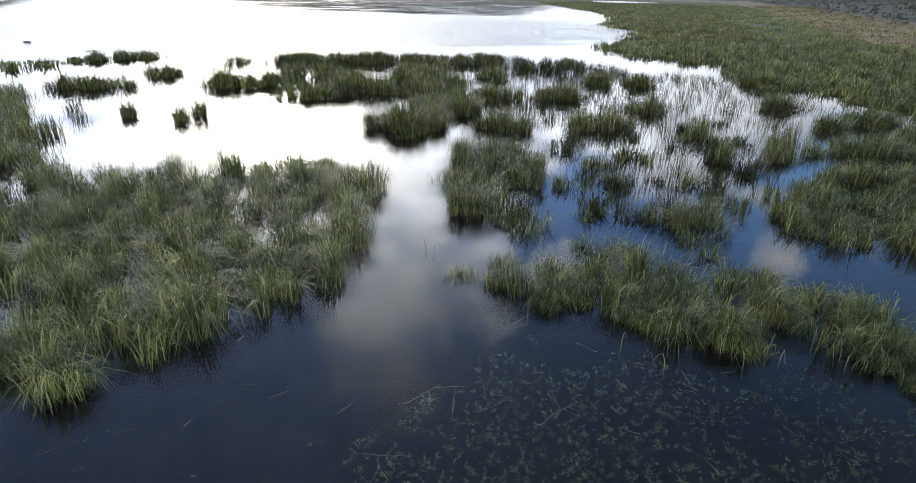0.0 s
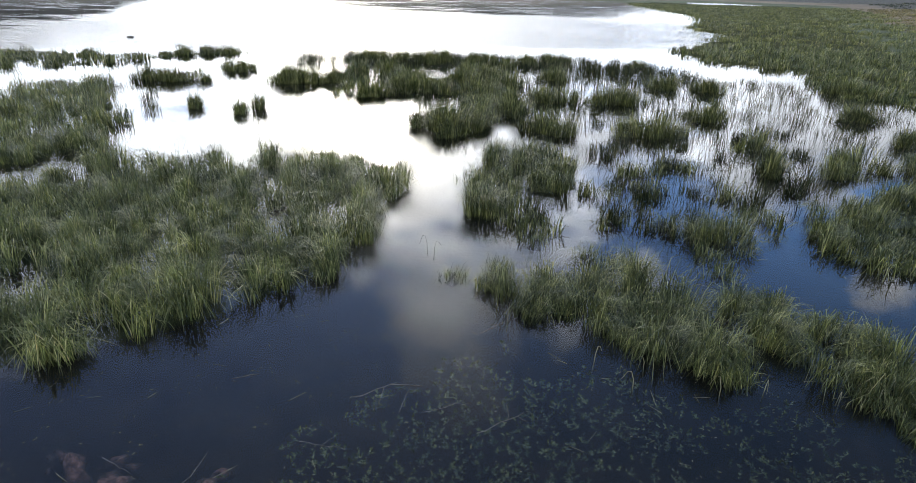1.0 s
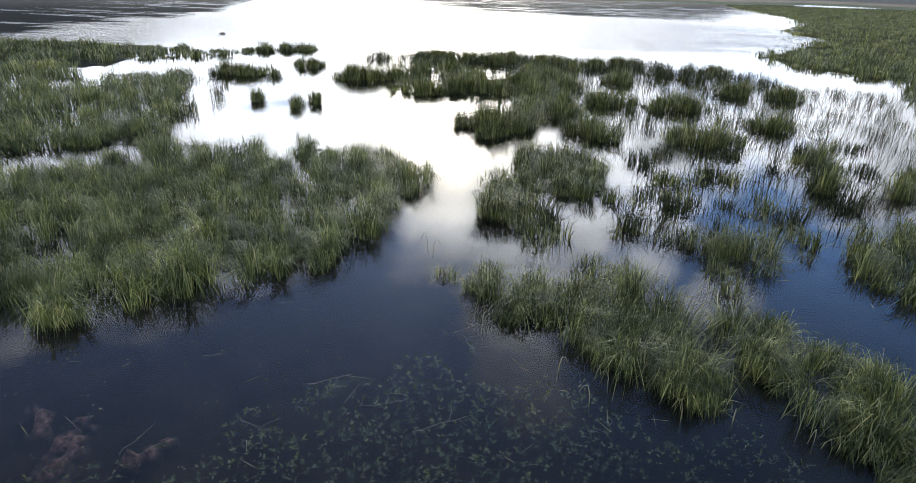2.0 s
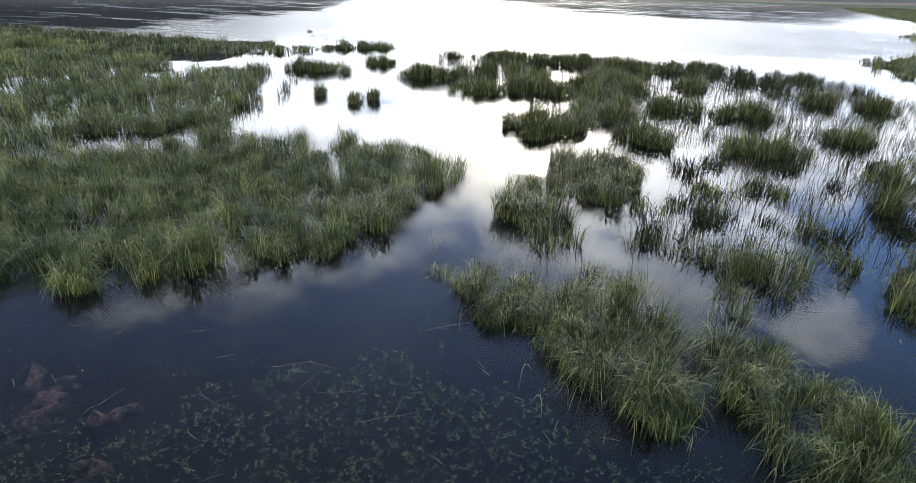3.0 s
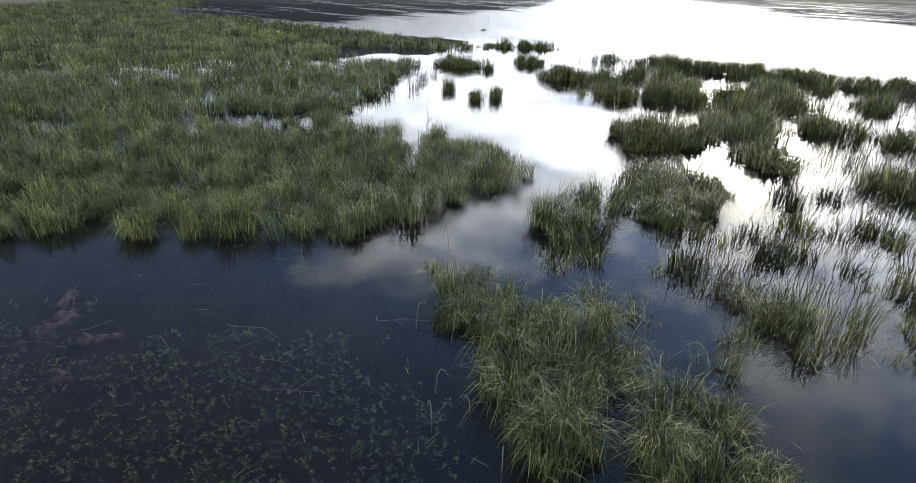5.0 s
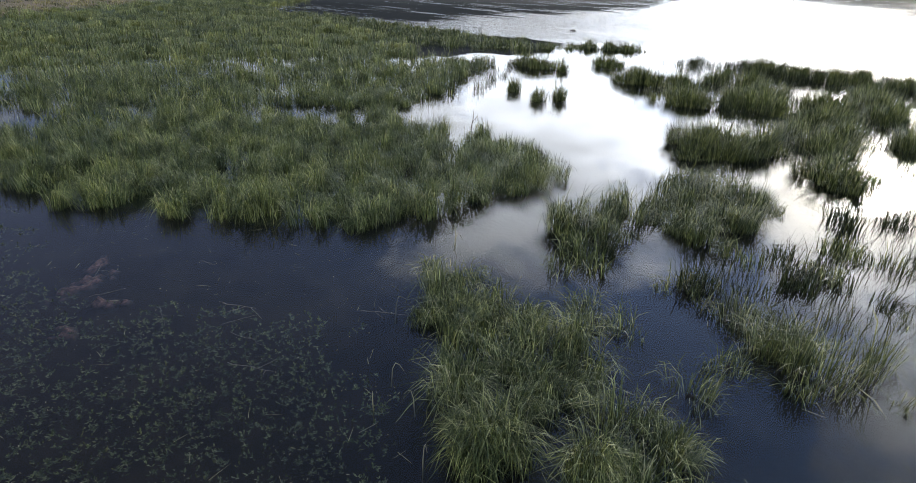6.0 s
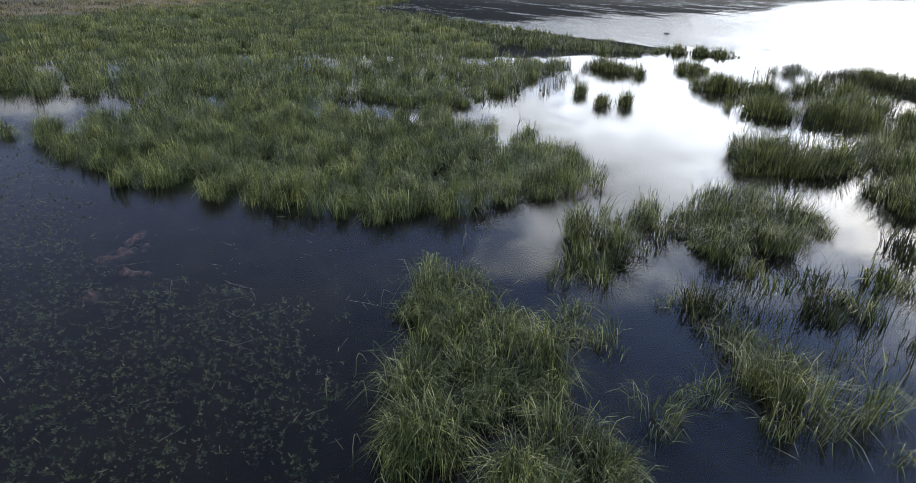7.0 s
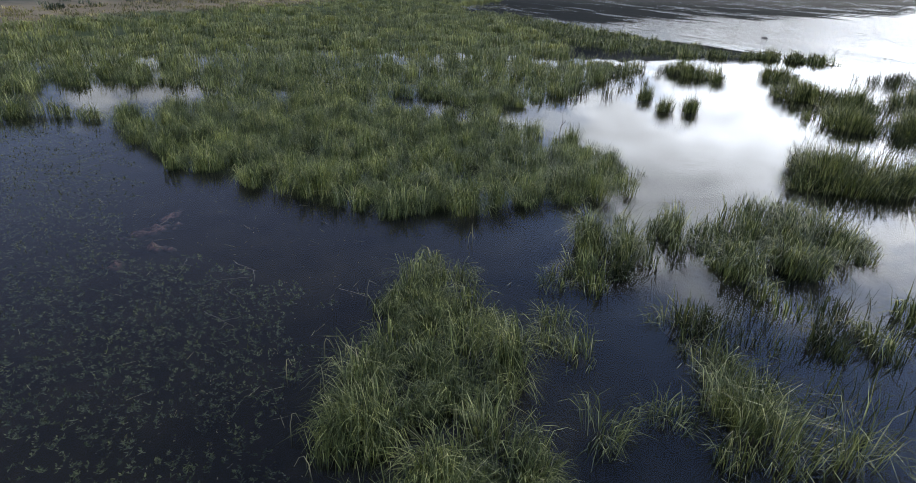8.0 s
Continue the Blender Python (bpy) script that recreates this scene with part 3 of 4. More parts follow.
def root_mound(x, y, rx, ry, parent):
    """The dark peaty heap of old roots under a tussock."""
    rings, sides = 5, 14
    verts, quads = [], []
    for i in range(rings):
        k = 1 - i / rings
        for j in range(sides):
            a = 6.2832 * j / sides
            r = k * (1 + 0.16 * math.sin(3 * a + 7 * x) + 0.1 * math.sin(5 * a + 4 * y))
            verts.append((x + rx * r * math.cos(a), y + ry * r * math.sin(a), -0.4 + 0.42 * (1 - k * k) + 0.03 * math.sin(6 * a + i * 2 + x)))
    for i in range(rings - 1):
        for j in range(sides):
            quads.append((i * sides + j, i * sides + (j + 1) % sides, (i + 1) * sides + (j + 1) % sides, (i + 1) * sides + j))
    top = (rings - 1) * sides
    for j in range(0, sides - 2, 2):
        quads.append((top, top + j + 1, top + j + 2, top + (j + 3) % sides))
    me = quads_mesh("root_mound", np.array(verts), np.array(quads), True)
    me.materials.append(PEAT)
    mound = new("root_mound", me)
    belongs(mound, parent)
    tagged(mound, "dark wet mound of old roots")


# separate tussocks in the open water: x, y, half-widths, height, drooping
TUSSOCKS_NORTH = [(-10.1, 21.7, 0.2, 0.2, 0.52), (-8.05, 21.0, 0.19, 0.2, 0.54), (-7.7, 22.0, 0.21, 0.2, 0.56), (-15.6, 28.0, 0.6, 0.5, 0.62), (-14.4, 27.9, 0.8, 0.55, 0.62), (-13.2, 28.3, 0.65, 0.5, 0.62),
                  (-12.8, 31.9, 1.0, 0.6, 0.6), (-8.3, 28.7, 1.5, 0.8, 0.7), (-6.5, 29.2, 0.65, 0.6, 0.68), (-4.4, 26.0, 1.25, 0.8, 0.68), (-1.8, 27.2, 1.3, 0.9, 0.7), (-0.2, 29.5, 1.0, 0.7, 0.66)]
TUSSOCKS_MIDDLE = [(0.02, 20.0, 1.12, 1.1, 0.76), (-1.25, 20.2, 0.32, 0.4, 0.64), (1.2, 23.9, 0.75, 1.15, 0.74), (2.1, 24.7, 0.75, 0.8, 0.66), (3.5, 20.0, 0.95, 0.8, 0.66), (4.1, 25.8, 1.1, 0.9, 0.66),
                   (6.8, 25.8, 1.2, 1.0, 0.7), (6.75, 20.0, 1.0, 0.8, 0.7), (10.1, 30.5, 0.9, 0.7, 0.66), (12.2, 30.1, 0.9, 0.7, 0.66), (9.8, 22.8, 0.75, 0.65, 0.66)]
TUSSOCKS_EAST = [(9.9, 18.4, 0.45, 0.4, 0.66), (16.0, 23.9, 0.65, 0.6, 0.66), (11.9, 16.6, 0.75, 0.65, 0.62), (14.4, 16.4, 1.2, 0.9, 0.62), (5.6, 10.95, 0.36, 0.36, 0.6), (6.15, 10.75, 0.56, 0.56, 0.7), (6.75, 11.45, 0.46, 0.46, 0.66), (5.5, 10.1, 0.2, 0.2, 0.42),
                 (4.02, 11.5, 0.26, 0.24, 0.55), (5.1, 11.2, 0.25, 0.25, 0.55), (1.9, 11.3, 0.25, 0.25, 0.55), (4.1, 9.75, 0.2, 0.2, 0.45), (3.72, 9.55, 0.18, 0.18, 0.38), (0.85, 8.75, 0.2, 0.2, 0.36), (5.5, 9.15, 0.3, 0.24, 0.5), (2.35, 10.4, 0.26, 0.22, 0.45), (3.3, 9.8, 0.22, 0.22, 0.4), (9.1, 15.6, 0.25, 0.25, 0.6), (10.9, 15.7, 0.35, 0.3, 0.6), (15.5, 19.8, 0.6, 0.5, 0.62), (17.6, 20.6, 1.1, 0.8, 0.62), (18.8, 18.4, 1.3, 0.9, 0.6), (17.0, 17.2, 1.1, 0.8, 0.6)]
TUSSOCKS_LAKE = [(-7.7, 38.9, 0.35, 0.5, 0.6), (-6.6, 38.1, 0.65, 0.9, 0.72), (-5.7, 37.6, 0.45, 0.8, 0.66), (-4.5, 38.0, 0.8, 1.0, 0.74), (-2.9, 37.8, 0.8, 1.0, 0.72), (-1.7, 38.5, 0.6, 1.0, 0.76), (0.7, 37.8, 1.1, 1.2, 0.76), (2.1, 36.2, 0.5, 1.0, 0.66),
                 (3.4, 38.6, 0.8, 0.9, 0.68), (5.2, 39.2, 1.0, 1.0, 0.7), (-6.0, 32.0, 0.6, 0.8, 0.7), (-4.2, 31.5, 0.8, 1.1, 0.72), (-2.8, 30.2, 0.7, 1.1, 0.7), (0.2, 33.2, 0.8, 1.0, 0.68), (1.1, 31.2, 1.0, 1.3, 0.7), (2.0, 29.0, 0.8, 1.2, 0.66),
                 (4.7, 32.1, 0.75, 1.1, 0.66), (-2.9, 27.6, 0.75, 0.9, 0.7), (0.8, 26.8, 0.95, 1.2, 0.68), (0.9, 21.4, 0.6, 0.8, 0.66), (2.2, 22.7, 0.6, 0.8, 0.64), (19.0, 30.4, 0.9, 0.9, 0.66), (10.6, 38.4, 0.6, 0.6, 0.55)]
for rows, stiff in ((TUSSOCKS_NORTH, 0.5), (TUSSOCKS_MIDDLE, 0.8), (TUSSOCKS_EAST, 1.15), (TUSSOCKS_LAKE, 0.55)):
    for x, y, rx, ry, tall in rows:
        ry = min(ry, 1.1 if y < 21 else 0.8)
        grow = 1.0 if y > 15 else 0.92
        rx, ry = rx * grow, ry * grow
        lobed = lambda a: 1 + 0.22 * math.sin(3 * a + 5 * x) + 0.14 * math.sin(5 * a + 3 * y)
        ring = [(x + rx * lobed(a) * math.cos(a), y + ry * lobed(a) * math.sin(a)) for a in np.linspace(0, 6.283, 25)[:-1]]
        near = y < 15
        tall = tall * (1.3 if y > 15 else 1.2 if rx > 0.42 else 1.0)
        rx = rx * (0.86 if y > 20.5 and rx > 0.45 else 1.0)
        px, py = scatter(ring, 11 if near else 18, rng, warp=0.2)
        if rx < 0.45:
            count = 4 if near else 9
            px, py = x + rng.normal(0, rx * 0.5, count), y + rng.normal(0, ry * 0.5, count)
        if len(px) == 0:
            px, py = np.array([x]), np.array([y])
        size = "small" if rx < 0.5 else "broad"
        me = blades("sedge_tussock", *tufts(px, py, rng, 30 if near and rx < 0.45 else 58 if near else 40, 0.14, tall, 0.009 if near else 0.0145, stiff, dome=(x, y, rx, ry)), 4 if near else 3, SEDGE)
        tussock = whole("sedge_tussock", x, y)
        belongs(new("leaves", me), tussock)
        root_mound(x, y, rx * 0.6, ry * 0.6, tussock)
        tagged(tussock, f"{size} dark green sedge tussock standing in open water", "sedge tussock", "tussocks in the open water")

# thin reed stems that stand apart in the shallows
REEDS_EAST = [(3.6, 12.2), (5.4, 11.6), (8.0, 12.2), (10, 14.5), (14, 17.5), (18.5, 22), (18, 29), (16.5, 34), (8, 33), (8.5, 27), (5.5, 22), (4.6, 17)]
REEDS_MIDDLE = [(-6.8, 27), (-7.8, 33), (-7, 37), (-1, 36), (6, 38), (10, 36), (9, 28), (6, 21.5), (3.5, 18.6), (0.5, 21), (-2.6, 25.6)]
REEDS_NORTH = [(-11, 35.5), (-4, 36), (0.5, 36.5), (6.5, 34.5), (13, 32.5), (13, 37), (7, 39.5), (0, 41.5), (-7, 40.5), (-11, 39)]
REEDS_ISLAND = [(1.6, 9.4), (4.4, 9.6), (4.6, 10.2), (3.4, 11.2), (2.0, 11.0)]
REEDS_WEST = [(-6.5, 10), (-11.5, 13), (-9, 16), (-7.2, 14.5)]
REEDS_INLET = [(-12.2, 0.6), (-14.2, 0.2), (-17.8, 4.2), (-16.2, 5.4), (-13.4, 3.6)]
REEDS_NORTHWEST = [(-17.5, 26.5), (-11.8, 19.3), (-10.4, 20), (-16, 29)]
for outline, per, tall, level, label in ((REEDS_MIDDLE, 4.6, 0.52, -0.3, "thin dark reeds standing between the tussocks"), (REEDS_EAST, 4.5, 0.42, -0.4, "thin dark reed stems scattered through the shallows"), (REEDS_NORTH, 4.0, 0.7, -0.6, "row of thin reeds on the open lake"),
                                         (REEDS_ISLAND, 2.5, 0.35, 0.0, "sparse thin reeds between two sedge islands"), (REEDS_WEST, 4, 0.6, -0.2, "thin reeds round a marsh pool"),
                                         (REEDS_INLET, 4.6, 0.5, 0.0, "thin dark reeds in the meadow inlet"), (REEDS_NORTHWEST, 2.5, 0.55, 0.0, "thin reeds along the meadow edge")):
    px, py = scatter(outline, per, rng, warp=0.4, keep=thin(1.5, 51, level))
    me = blades("reeds", *tufts(px, py, rng, 11 if per > 4.2 else 30, 0.2, tall, 0.013, 0.4, lean_by=0.9), 3, REED)
    tagged(new("reeds", me), label, "reeds", kind="stuff")

REED_CLUMPS = [(4.0, 13.4), (4.6, 13.9), (5.2, 13.9), (6.0, 15.1), (6.8, 15.7), (3.95, 11.6), (4.75, 11.4), (5.4, 11.3), (7.0, 13.6), (7.4, 13.0), (7.6, 11.9), (9.0, 15.9), (9.1, 14.3), (8.3, 11.5), (7.4, 18.4),
               (4.8, 16.6), (9.6, 19.4), (6.1, 13.9), (6.5, 16.1), (5.0, 13.3), (4.9, 15.2), (2.6, 11.0), (2.4, 11.8), (9.5, 16.4), (9.4, 14.9), (0.62, 14.0), (-1.95, 15.2), (8.3, 17.0), (10.6, 17.8), (5.5, 17.6), (7.9, 20.2), (11.4, 20.5)]
for x, y in REED_CLUMPS:
    small = y > 13.98 and x < 1
    px, py = x + rng.normal(0, 0.2, 1 if small else 3), y + rng.normal(0, 0.16, 1 if small else 3)
    me = blades("reed_clump", *tufts(px, py, rng, 9 if small else 46, 0.14, rng.uniform(0.42, 0.56), 0.016, rng.uniform(0.6, 1.1)), 4, SEDGE if rng.uniform() < 0.5 else REED)
    tagged(new("reed_clump", me), "loose clump of thin green reeds in shallow water", "reed clump", "reed clumps in the shallows")

# ---- fallen leaves afloat, pondweed, silt, twigs ----
def litter(name, label, outline, per_m2, mat, long, wide, level, seed):
    px, py = scatter(outline, per_m2, rng, warp=0.5, keep=thin(0.9, seed, level))
    m = len(px)
    roots = np.column_stack((px, py, rng.uniform(0.003, 0.012, m)))
    me = blades(name, roots, long * rng.uniform(0.4, 1.3, m), wide * rng.uniform(0.7, 1.3, m), rng.uniform(0, 6.283, m), np.full(m, 1.56), rng.normal(0, 0.02, m), 2, mat)
    return tagged(new(name, me), label, "fallen leaves", kind="stuff")


ROUND_ISLAND = [(0.2, 8.6), (1.8, 6.8), (3.2, 6.1), (5.2, 5.8), (6.2, 4.8), (8.2, 5.0), (8.0, 9.0), (7.6, 12), (3.4, 12), (1.5, 9.8)]
litter("fallen_leaves", "dead pale sedge leaves afloat round the islands", ROUND_ISLAND, 3.2, DEAD, 0.2, 0.007, 0.1, 61)
litter("fallen_leaves", "dead sedge leaves afloat among the reeds", REEDS_EAST, 5, REED, 0.28, 0.01, 0.0, 62)
OPEN_SHALLOWS = [(-9, 2.4), (-5.4, 3.9), (-2.2, 7.0), (-0.6, 9.2), (0.4, 8.6), (2.0, 7.0), (3.4, 6.2), (5.6, 5.6), (6, 2), (0, 1), (-9, -4)]
litter("chaff", "small pale chaff flecks floating on dark water", OPEN_SHALLOWS, 26, DEAD, 0.03, 0.007, 0.0, 63)
litter("straws", "thin pale straws floating on dark water", OPEN_SHALLOWS, 1.7, DEAD, 0.22, 0.006, 0.0, 64)

PONDWEED_ZONE = [(-12, 0.6), (-9.5, 2.2), (-7.6, 2.6), (-5.6, 3.2), (-3.2, 3.5), (-2.6, 3.4), (-1.2, 3.7), (-0.4, 4.9), (0.3, 5.5), (1.2, 6.5), (2.4, 6.4), (3.8, 5.9), (5.6, 5.5), (7, 3.5), (6, 0), (0, -3), (-14, -6)]


def pondweed(label, per_m2, each, level, seed, tall, deep, zone=PONDWEED_ZONE):
    px, py = scatter(zone, per_m2, rng, warp=0.5, keep=thin(1.4, seed, level))
    n = len(px)
    idx = np.repeat(np.arange(n), rng.poisson(each, n) + 1)
    m = len(idx)
    a = rng.uniform(0, 6.283, m)
    r = np.abs(rng.normal(0, 0.028, m))
    roots = np.column_stack((px[idx] + r * np.cos(a), py[idx] + r * np.sin(a), rng.uniform(deep, -0.035, m)))
    me = blades("pondweed", roots, tall * rng.uniform(0.6, 1.3, m), rng.uniform(0.015, 0.028, m), a + rng.normal(0, 0.5, m), rng.uniform(0.1, 1.1, m), rng.uniform(0.1, 0.9, m), 2, WEED, oval=True)
    tagged(new("pondweed", me), label, "pondweed", kind="stuff")


def milfoil(label, per_m2, level, seed):
    """Feathery sprigs: short leaves in whorls round a leaning stem."""
    px, py = scatter(PONDWEED_ZONE, per_m2, rng, warp=0.5, keep=thin(1.1, seed, level))
    n = len(px)
    long, lean_a, lean = rng.uniform(0.08, 0.2, n), rng.uniform(0, 6.283, n), rng.uniform(0.1, 0.9, n)
    top = rng.uniform(-0.05, 0.03, n)
    idx = np.repeat(np.arange(n), 9)
    m = len(idx)
    u = rng.uniform(0, 1, m)
    back = (1 - u) * long[idx]
    a = rng.uniform(0, 6.283, m)
    roots = np.column_stack((px[idx] - back * np.sin(lean[idx]) * np.cos(lean_a[idx]), py[idx] - back * np.sin(lean[idx]) * np.sin(lean_a[idx]), top[idx] - back * np.cos(lean[idx]) - 0.012))
    me = blades("pondweed", roots, rng.uniform(0.036, 0.064, m) * (1.15 - 0.5 * u), rng.uniform(0.013, 0.021, m), a, rng.uniform(0.5, 1.2, m) * (1.1 - 0.6 * u), rng.uniform(0.0, 0.5, m), 2, MILFOIL, oval=True)
    tagged(new("pondweed", me), label, "pondweed", kind="stuff")


milfoil("dark feathery pondweed sprigs reaching the water", 86, -0.85, 73)
pondweed("olive pondweed leaves just under the water", 12, 3.0, -0.5, 71, 0.036, -0.12)
pondweed("scattered pondweed shoots breaking the water", 6, 1.5, -0.9, 72, 0.07, -0.05)


INLET = [(-12.3, 0.4), (-10.5, 2.0), (-7.2, 2.9), (-4.6, 3.4), (-3.6, 2.0), (-5, -0.5), (-9, -3.5), (-12.2, -3.2)]
pondweed("dark green pondweed mats on the meadow inlet", 30, 6.0, -0.15, 74, 0.075, -0.06, INLET)
pondweed("scattered dark pondweed tips in the meadow inlet", 16, 2.0, -0.9, 75, 0.06, -0.05, INLET)


def tube(points, r0, r1, sides=6):
    """A tapering round stem through the points."""
    bm = bmesh.new()
    rings = []
    pts = [Vector(p) for p in points]
    for i, p in enumerate(pts):
        d = (pts[min(i + 1, len(pts) - 1)] - pts[max(i - 1, 0)]).normalized()
        u = d.orthogonal().normalized()
        w = d.cross(u)
        r = r0 + (r1 - r0) * i / (len(pts) - 1)
        rings.append([bm.verts.new(p + (u * math.cos(a) + w * math.sin(a)) * r) for a in (6.2832 * k / sides for k in range(sides))])
    for a, c in zip(rings, rings[1:]):
        for k in range(sides):
            bm.faces.new((a[k], a[(k + 1) % sides], c[(k + 1) % sides], c[k]))
    bm.faces.new(rings[0][::-1])
    bm.faces.new(rings[-1])
    for f in bm.faces:
        f.smooth = True
    return bm


def part(name, bm, mat, parent=None, label=""):
    me = bpy.data.meshes.new(name)
    bm.to_mesh(me)
    bm.free()
    me.materials.append(mat)
    ob = new(name, me)
    if parent is not None:
        belongs(ob, parent)
    return tagged(ob, label)


def crooked(a, c, steps, wobble, seed):
    r = np.random.default_rng(seed)
    a, c = Vector(a), Vector(c)
    return [a.lerp(c, i / steps) + Vector((r.normal(0, wobble), r.normal(0, wobble), 0)) * (0 if i in (0, steps) else 1) for i in range(steps + 1)]


def floating_twig(a, c, radius, forks, label, seed):
    path = crooked((*a, 0.0), (*c, 0.004), 6, 0.012, seed)
    twig = whole("floating_twig", *a)
    part("stem", tube(path, radius, radius * 0.5), BARK, twig)
    tagged(twig, label, "twig", "twigs afloat in the shallows")
    for k, (at, dx, dy) in enumerate(forks):
        p = path[at]
        part("side_shoot", tube(crooked(p, p + Vector((dx, dy, 0.005)), 4, 0.008, seed + k + 50), radius * 0.7, radius * 0.35), BARK, twig)
    return twig


floating_twig((-0.1, 5.48), (0.35, 5.8), 0.005, [(4, 0.0, -0.35), (5, 0.4, 0.0), (1, -0.12, -0.05)], "grey forked twig floating in dark water", 1)
floating_twig((1.38, 5.0), (1.92, 5.38), 0.005, [(4, -0.03, 0.26), (5, 0.12, -0.12)], "pale crooked stick floating over pondweed", 2)
floating_twig((0.72, 5.28), (1.3, 5.5), 0.003, [(3, 0.1, 0.1)], "thin grey twig floating over pondweed", 3)
floating_twig((-0.55, 4.7), (-0.02, 4.62), 0.003, [(3, 0.12, 0.14), (4, 0.1, -0.1)], "brittle twig tangled in floating litter", 4)
floating_twig((-1.72, 5.68), (-1.42, 5.82), 0.003, [(3, 0.12, 0.02)], "short pale twig floating in open water", 5)
floating_twig((-1.5, 3.95), (-1.45, 4.45), 0.003, [], "straight pale stick lying over brown silt", 6)
floating_twig((0.46, 5.25), (0.52, 5.72), 0.003, [], "straight thin stick floating in dark water", 7)
floating_twig((1.35, 7.0), (1.9, 7.5), 0.004, [(2, 0.25, -0.02), (3, -0.2, 0.02)], "wet twig floating beside the sedge island", 8)
floating_twig((-2.5, 4.3), (-2.1, 4.12), 0.003, [(2, 0.1, 0.12)], "thin stick lying over brown silt", 9)


def silt_mound(x, y, rx, ry, turn, seed):
    xs = np.linspace(-1.3, 1.3, 30)
    gx, gy = np.meshgrid(xs, xs)
    u, v = gx.ravel(), gy.ravel()
    rough = waves(u * rx + seed, v * ry, 0.35, seed)
    z = -0.46 + 0.35 * np.exp(-(u * u + v * v) * 1.6) * (0.75 + 0.45 * rough) + 0.03 * waves(u * rx, v * ry, 0.12, seed + 1)
    i = (np.arange(29)[:, None] * 30 + np.arange(29)).ravel()
    me = quads_mesh("silt_mound", np.column_stack((u * rx, v * ry, z)), np.column_stack((i, i + 1, i + 31, i + 30)), True)
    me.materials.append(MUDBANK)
    ob = new("silt_mound", me)
    ob.matrix_world = pose(x, y, 0, 0, 0, turn)
    tagged(ob, "reddish-brown silt mound just under the water", "silt mound", "silt mounds in the shallows")


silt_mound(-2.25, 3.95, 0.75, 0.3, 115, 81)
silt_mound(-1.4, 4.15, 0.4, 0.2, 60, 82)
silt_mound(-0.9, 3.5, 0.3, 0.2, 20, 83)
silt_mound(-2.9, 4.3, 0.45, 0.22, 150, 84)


def dead_reed(x, y, tall, turn, fold):
    """A pale dead stalk, snapped near its tip, with one hanging blade."""
    c, s = math.cos(turn), math.sin(turn)
    top = Vector((x + 0.06 * c, y + 0.06 * s, tall))
    reed = whole("dead_reed", x, y)
    part("stalk", tube([(x, y, -0.3), (x + 0.02 * c, y + 0.02 * s, tall * 0.5), top], 0.006, 0.004), DEAD, reed)
    part("snapped_tip", tube([top, top + Vector((c * 0.05, s * 0.05, -0.02)), top + Vector((c * 0.11, s * 0.11, -fold))], 0.005, 0.002), DEAD, reed)
    tagged(reed, "pale dead reed stalk with a snapped hanging tip", "dead reed", "dead reeds round the sedge island")


for x, y, tall, turn, fold in ((3.32, 5.97, 0.22, 2.6, 0.16), (4.36, 5.9, 0.26, 2.2, 0.2), (3.55, 6.4, 0.2, 3.4, 0.1), (4.95, 6.05, 0.22, 4.4, 0.14), (2.9, 6.5, 0.2, 0.8, 0.12), (5.75, 5.85, 0.24, 3.9, 0.15), (1.75, 7.35, 0.3, 1.2, 0.06), (0.3, 9.75, 0.3, 2.9, 0.2), (0.42, 9.6, 0.24, 0.6, 0.12)):
    dead_reed(x, y, tall, turn, fold)

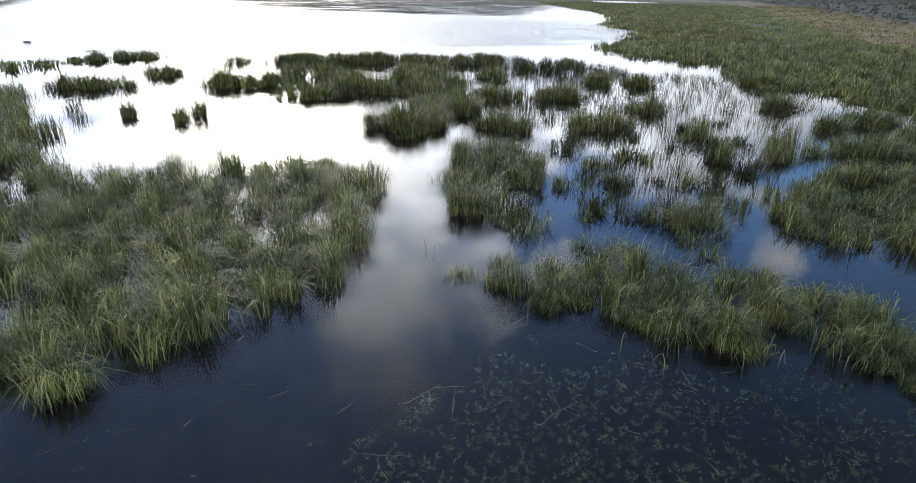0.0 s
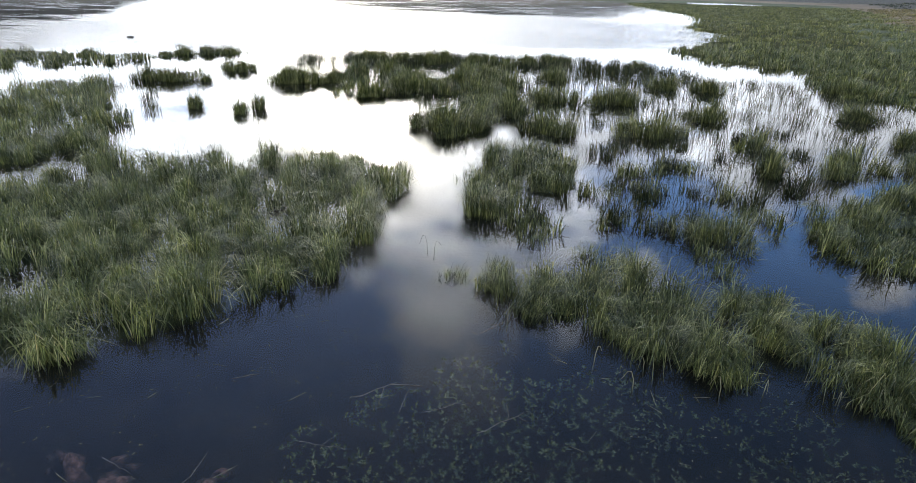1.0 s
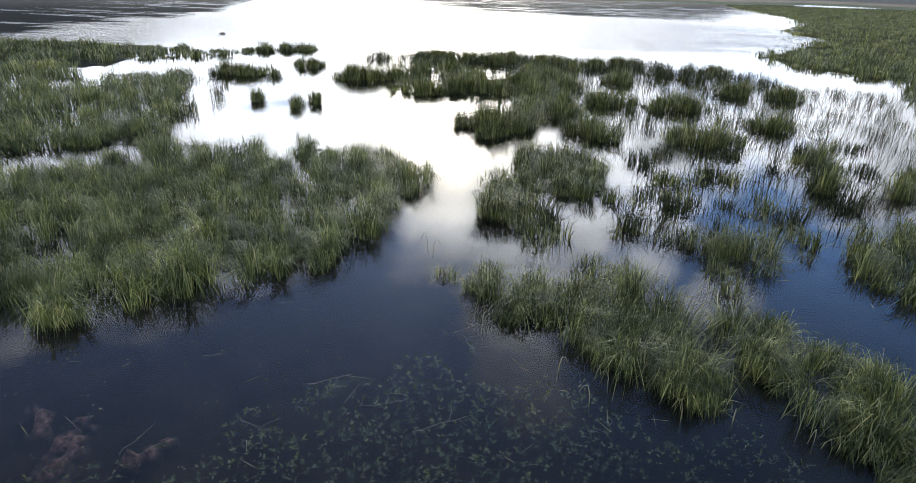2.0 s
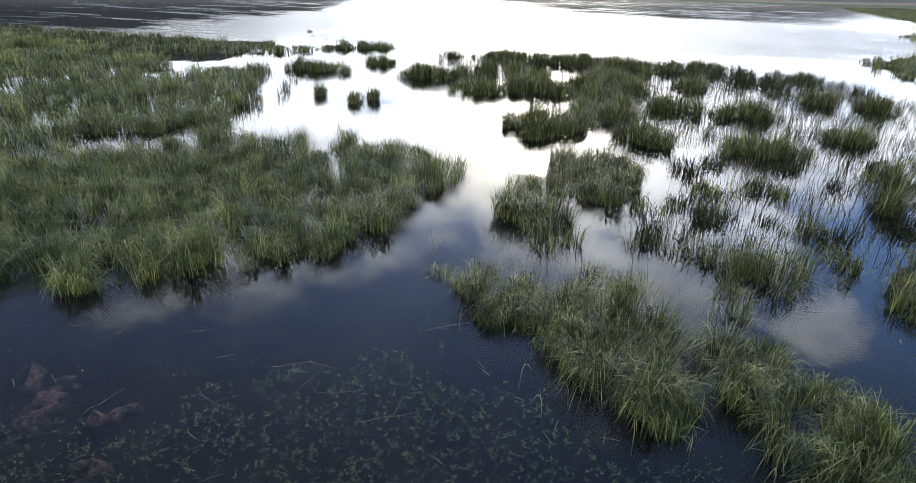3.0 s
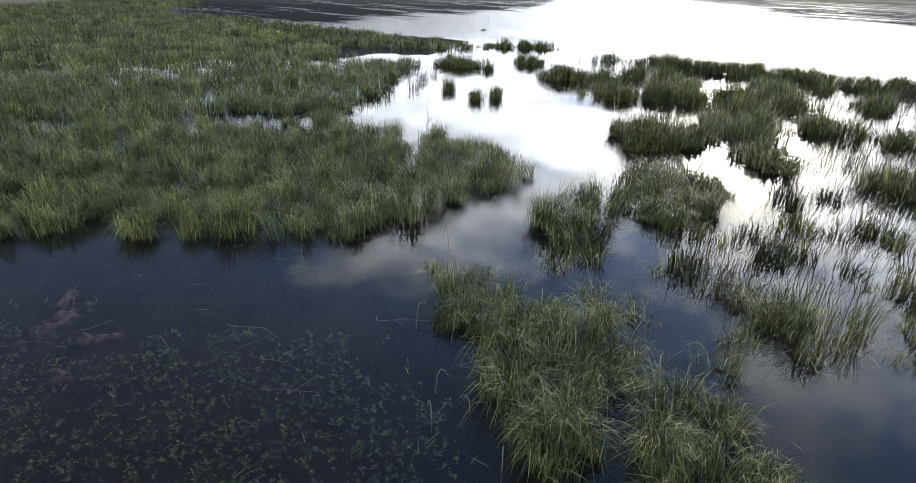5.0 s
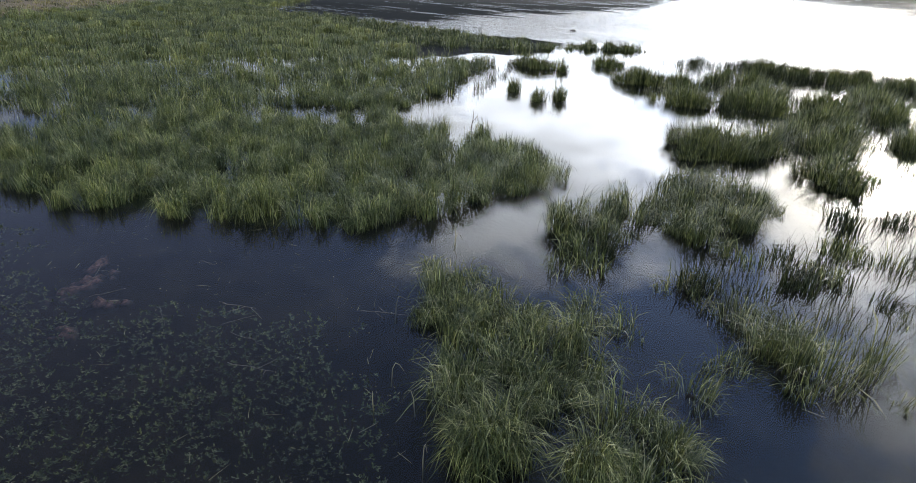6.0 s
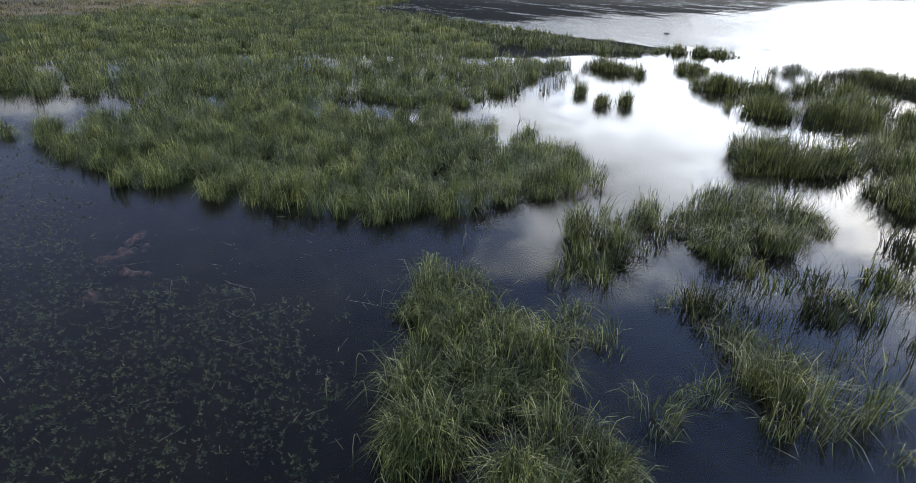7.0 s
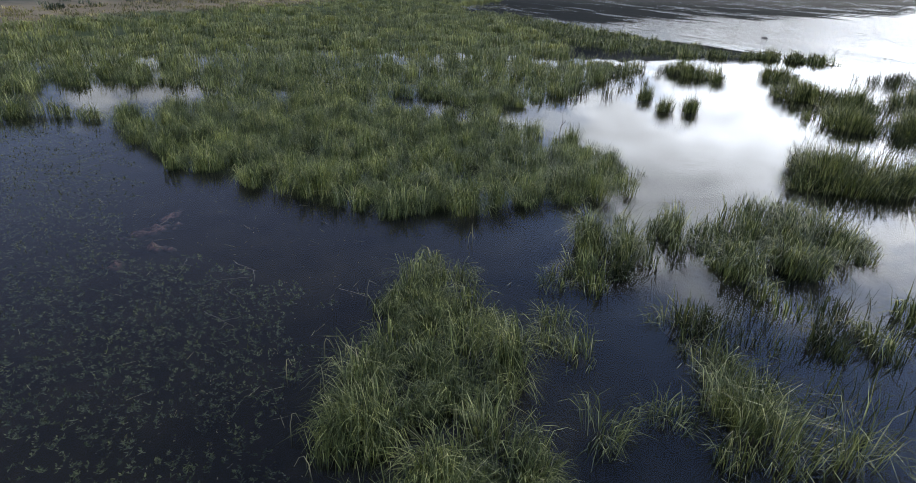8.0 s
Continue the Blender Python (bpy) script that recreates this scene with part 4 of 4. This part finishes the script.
branch = whole("dead_branch", -4.65, 14.5)
part("stem", tube(crooked((-4.65, 14.5, -0.3), (-4.75, 14.6, 1.0), 6, 0.025, 91), 0.016, 0.006), BARK, branch)
part("side_shoot", tube(crooked((-4.68, 14.53, 0.62), (-4.55, 14.6, 0.86), 3, 0.01, 92), 0.008, 0.004), BARK, branch)
tagged(branch, "dark bare branch stub standing in the sedge bed", "branch")

# mud hummock on the open lake
hum = bmesh.new()
bmesh.ops.create_icosphere(hum, subdivisions=3, radius=1.0)
for v in hum.verts:
    k = 1 + 0.22 * noise.noise(v.co * 1.7)
    v.co = Vector((v.co.x * 0.3 * k, v.co.y * 0.2 * k, v.co.z * 0.14 * k))
for f in hum.faces:
    f.smooth = True
hummock = part("hummock", hum, BARK)
hummock.location = (-28.6, 48.2, 0.0)
tagged(hummock, "small grey boulder rising from the open lake", "boulder")

# sagebrush on the dry banks
def bank_growth(name, label, outline, per_m2, each, tall_to, wide_to, spread, mat, category):
    px, py = scatter(outline, per_m2, rng, warp=2.0)
    roots, tall, wide, turn, lean, bend = tufts(px, py, rng, each, spread, tall_to, wide_to, 0.9, base=0.0)
    roots[:, 2] = ground_height(roots[:, 0], roots[:, 1]) - 0.05
    tagged(new(name, blades(name, roots, tall, wide, turn, lean, bend, 2, mat)), label, category, kind="stuff")


bank_growth("sagebrush", "grey-green sagebrush scrub on the dry eastern bank", [(51, 42), (62, 72), (97, 140), (150, 260), (230, 300), (140, 120), (90, 40)], 0.10, 14, 0.55, 0.1, 0.35, SAGE, "sagebrush")
bank_growth("sagebrush", "grey-green sagebrush scrub on the dry western bank", [(-46, -10), (-58, 1), (-78, 18), (-110, 20), (-100, -15), (-56, -28)], 0.12, 14, 0.5, 0.1, 0.35, SAGE, "sagebrush")
bank_growth("dry_grass", "short straw-coloured dry grass on the eastern bank", [(38, 44), (52, 75), (84, 138), (110, 190), (122, 184), (99, 138), (66, 74), (53, 42)], 1.1, 8, 0.3, 0.09, 0.4, DRY_GRASS, "dry grass")
bank_growth("dry_grass", "short straw-coloured dry grass on the western bank", [(-36, -9), (-52, 6), (-71, 23), (-80, 20), (-60, 0), (-47, -12)], 1.6, 9, 0.3, 0.075, 0.35, DRY_GRASS, "dry grass")
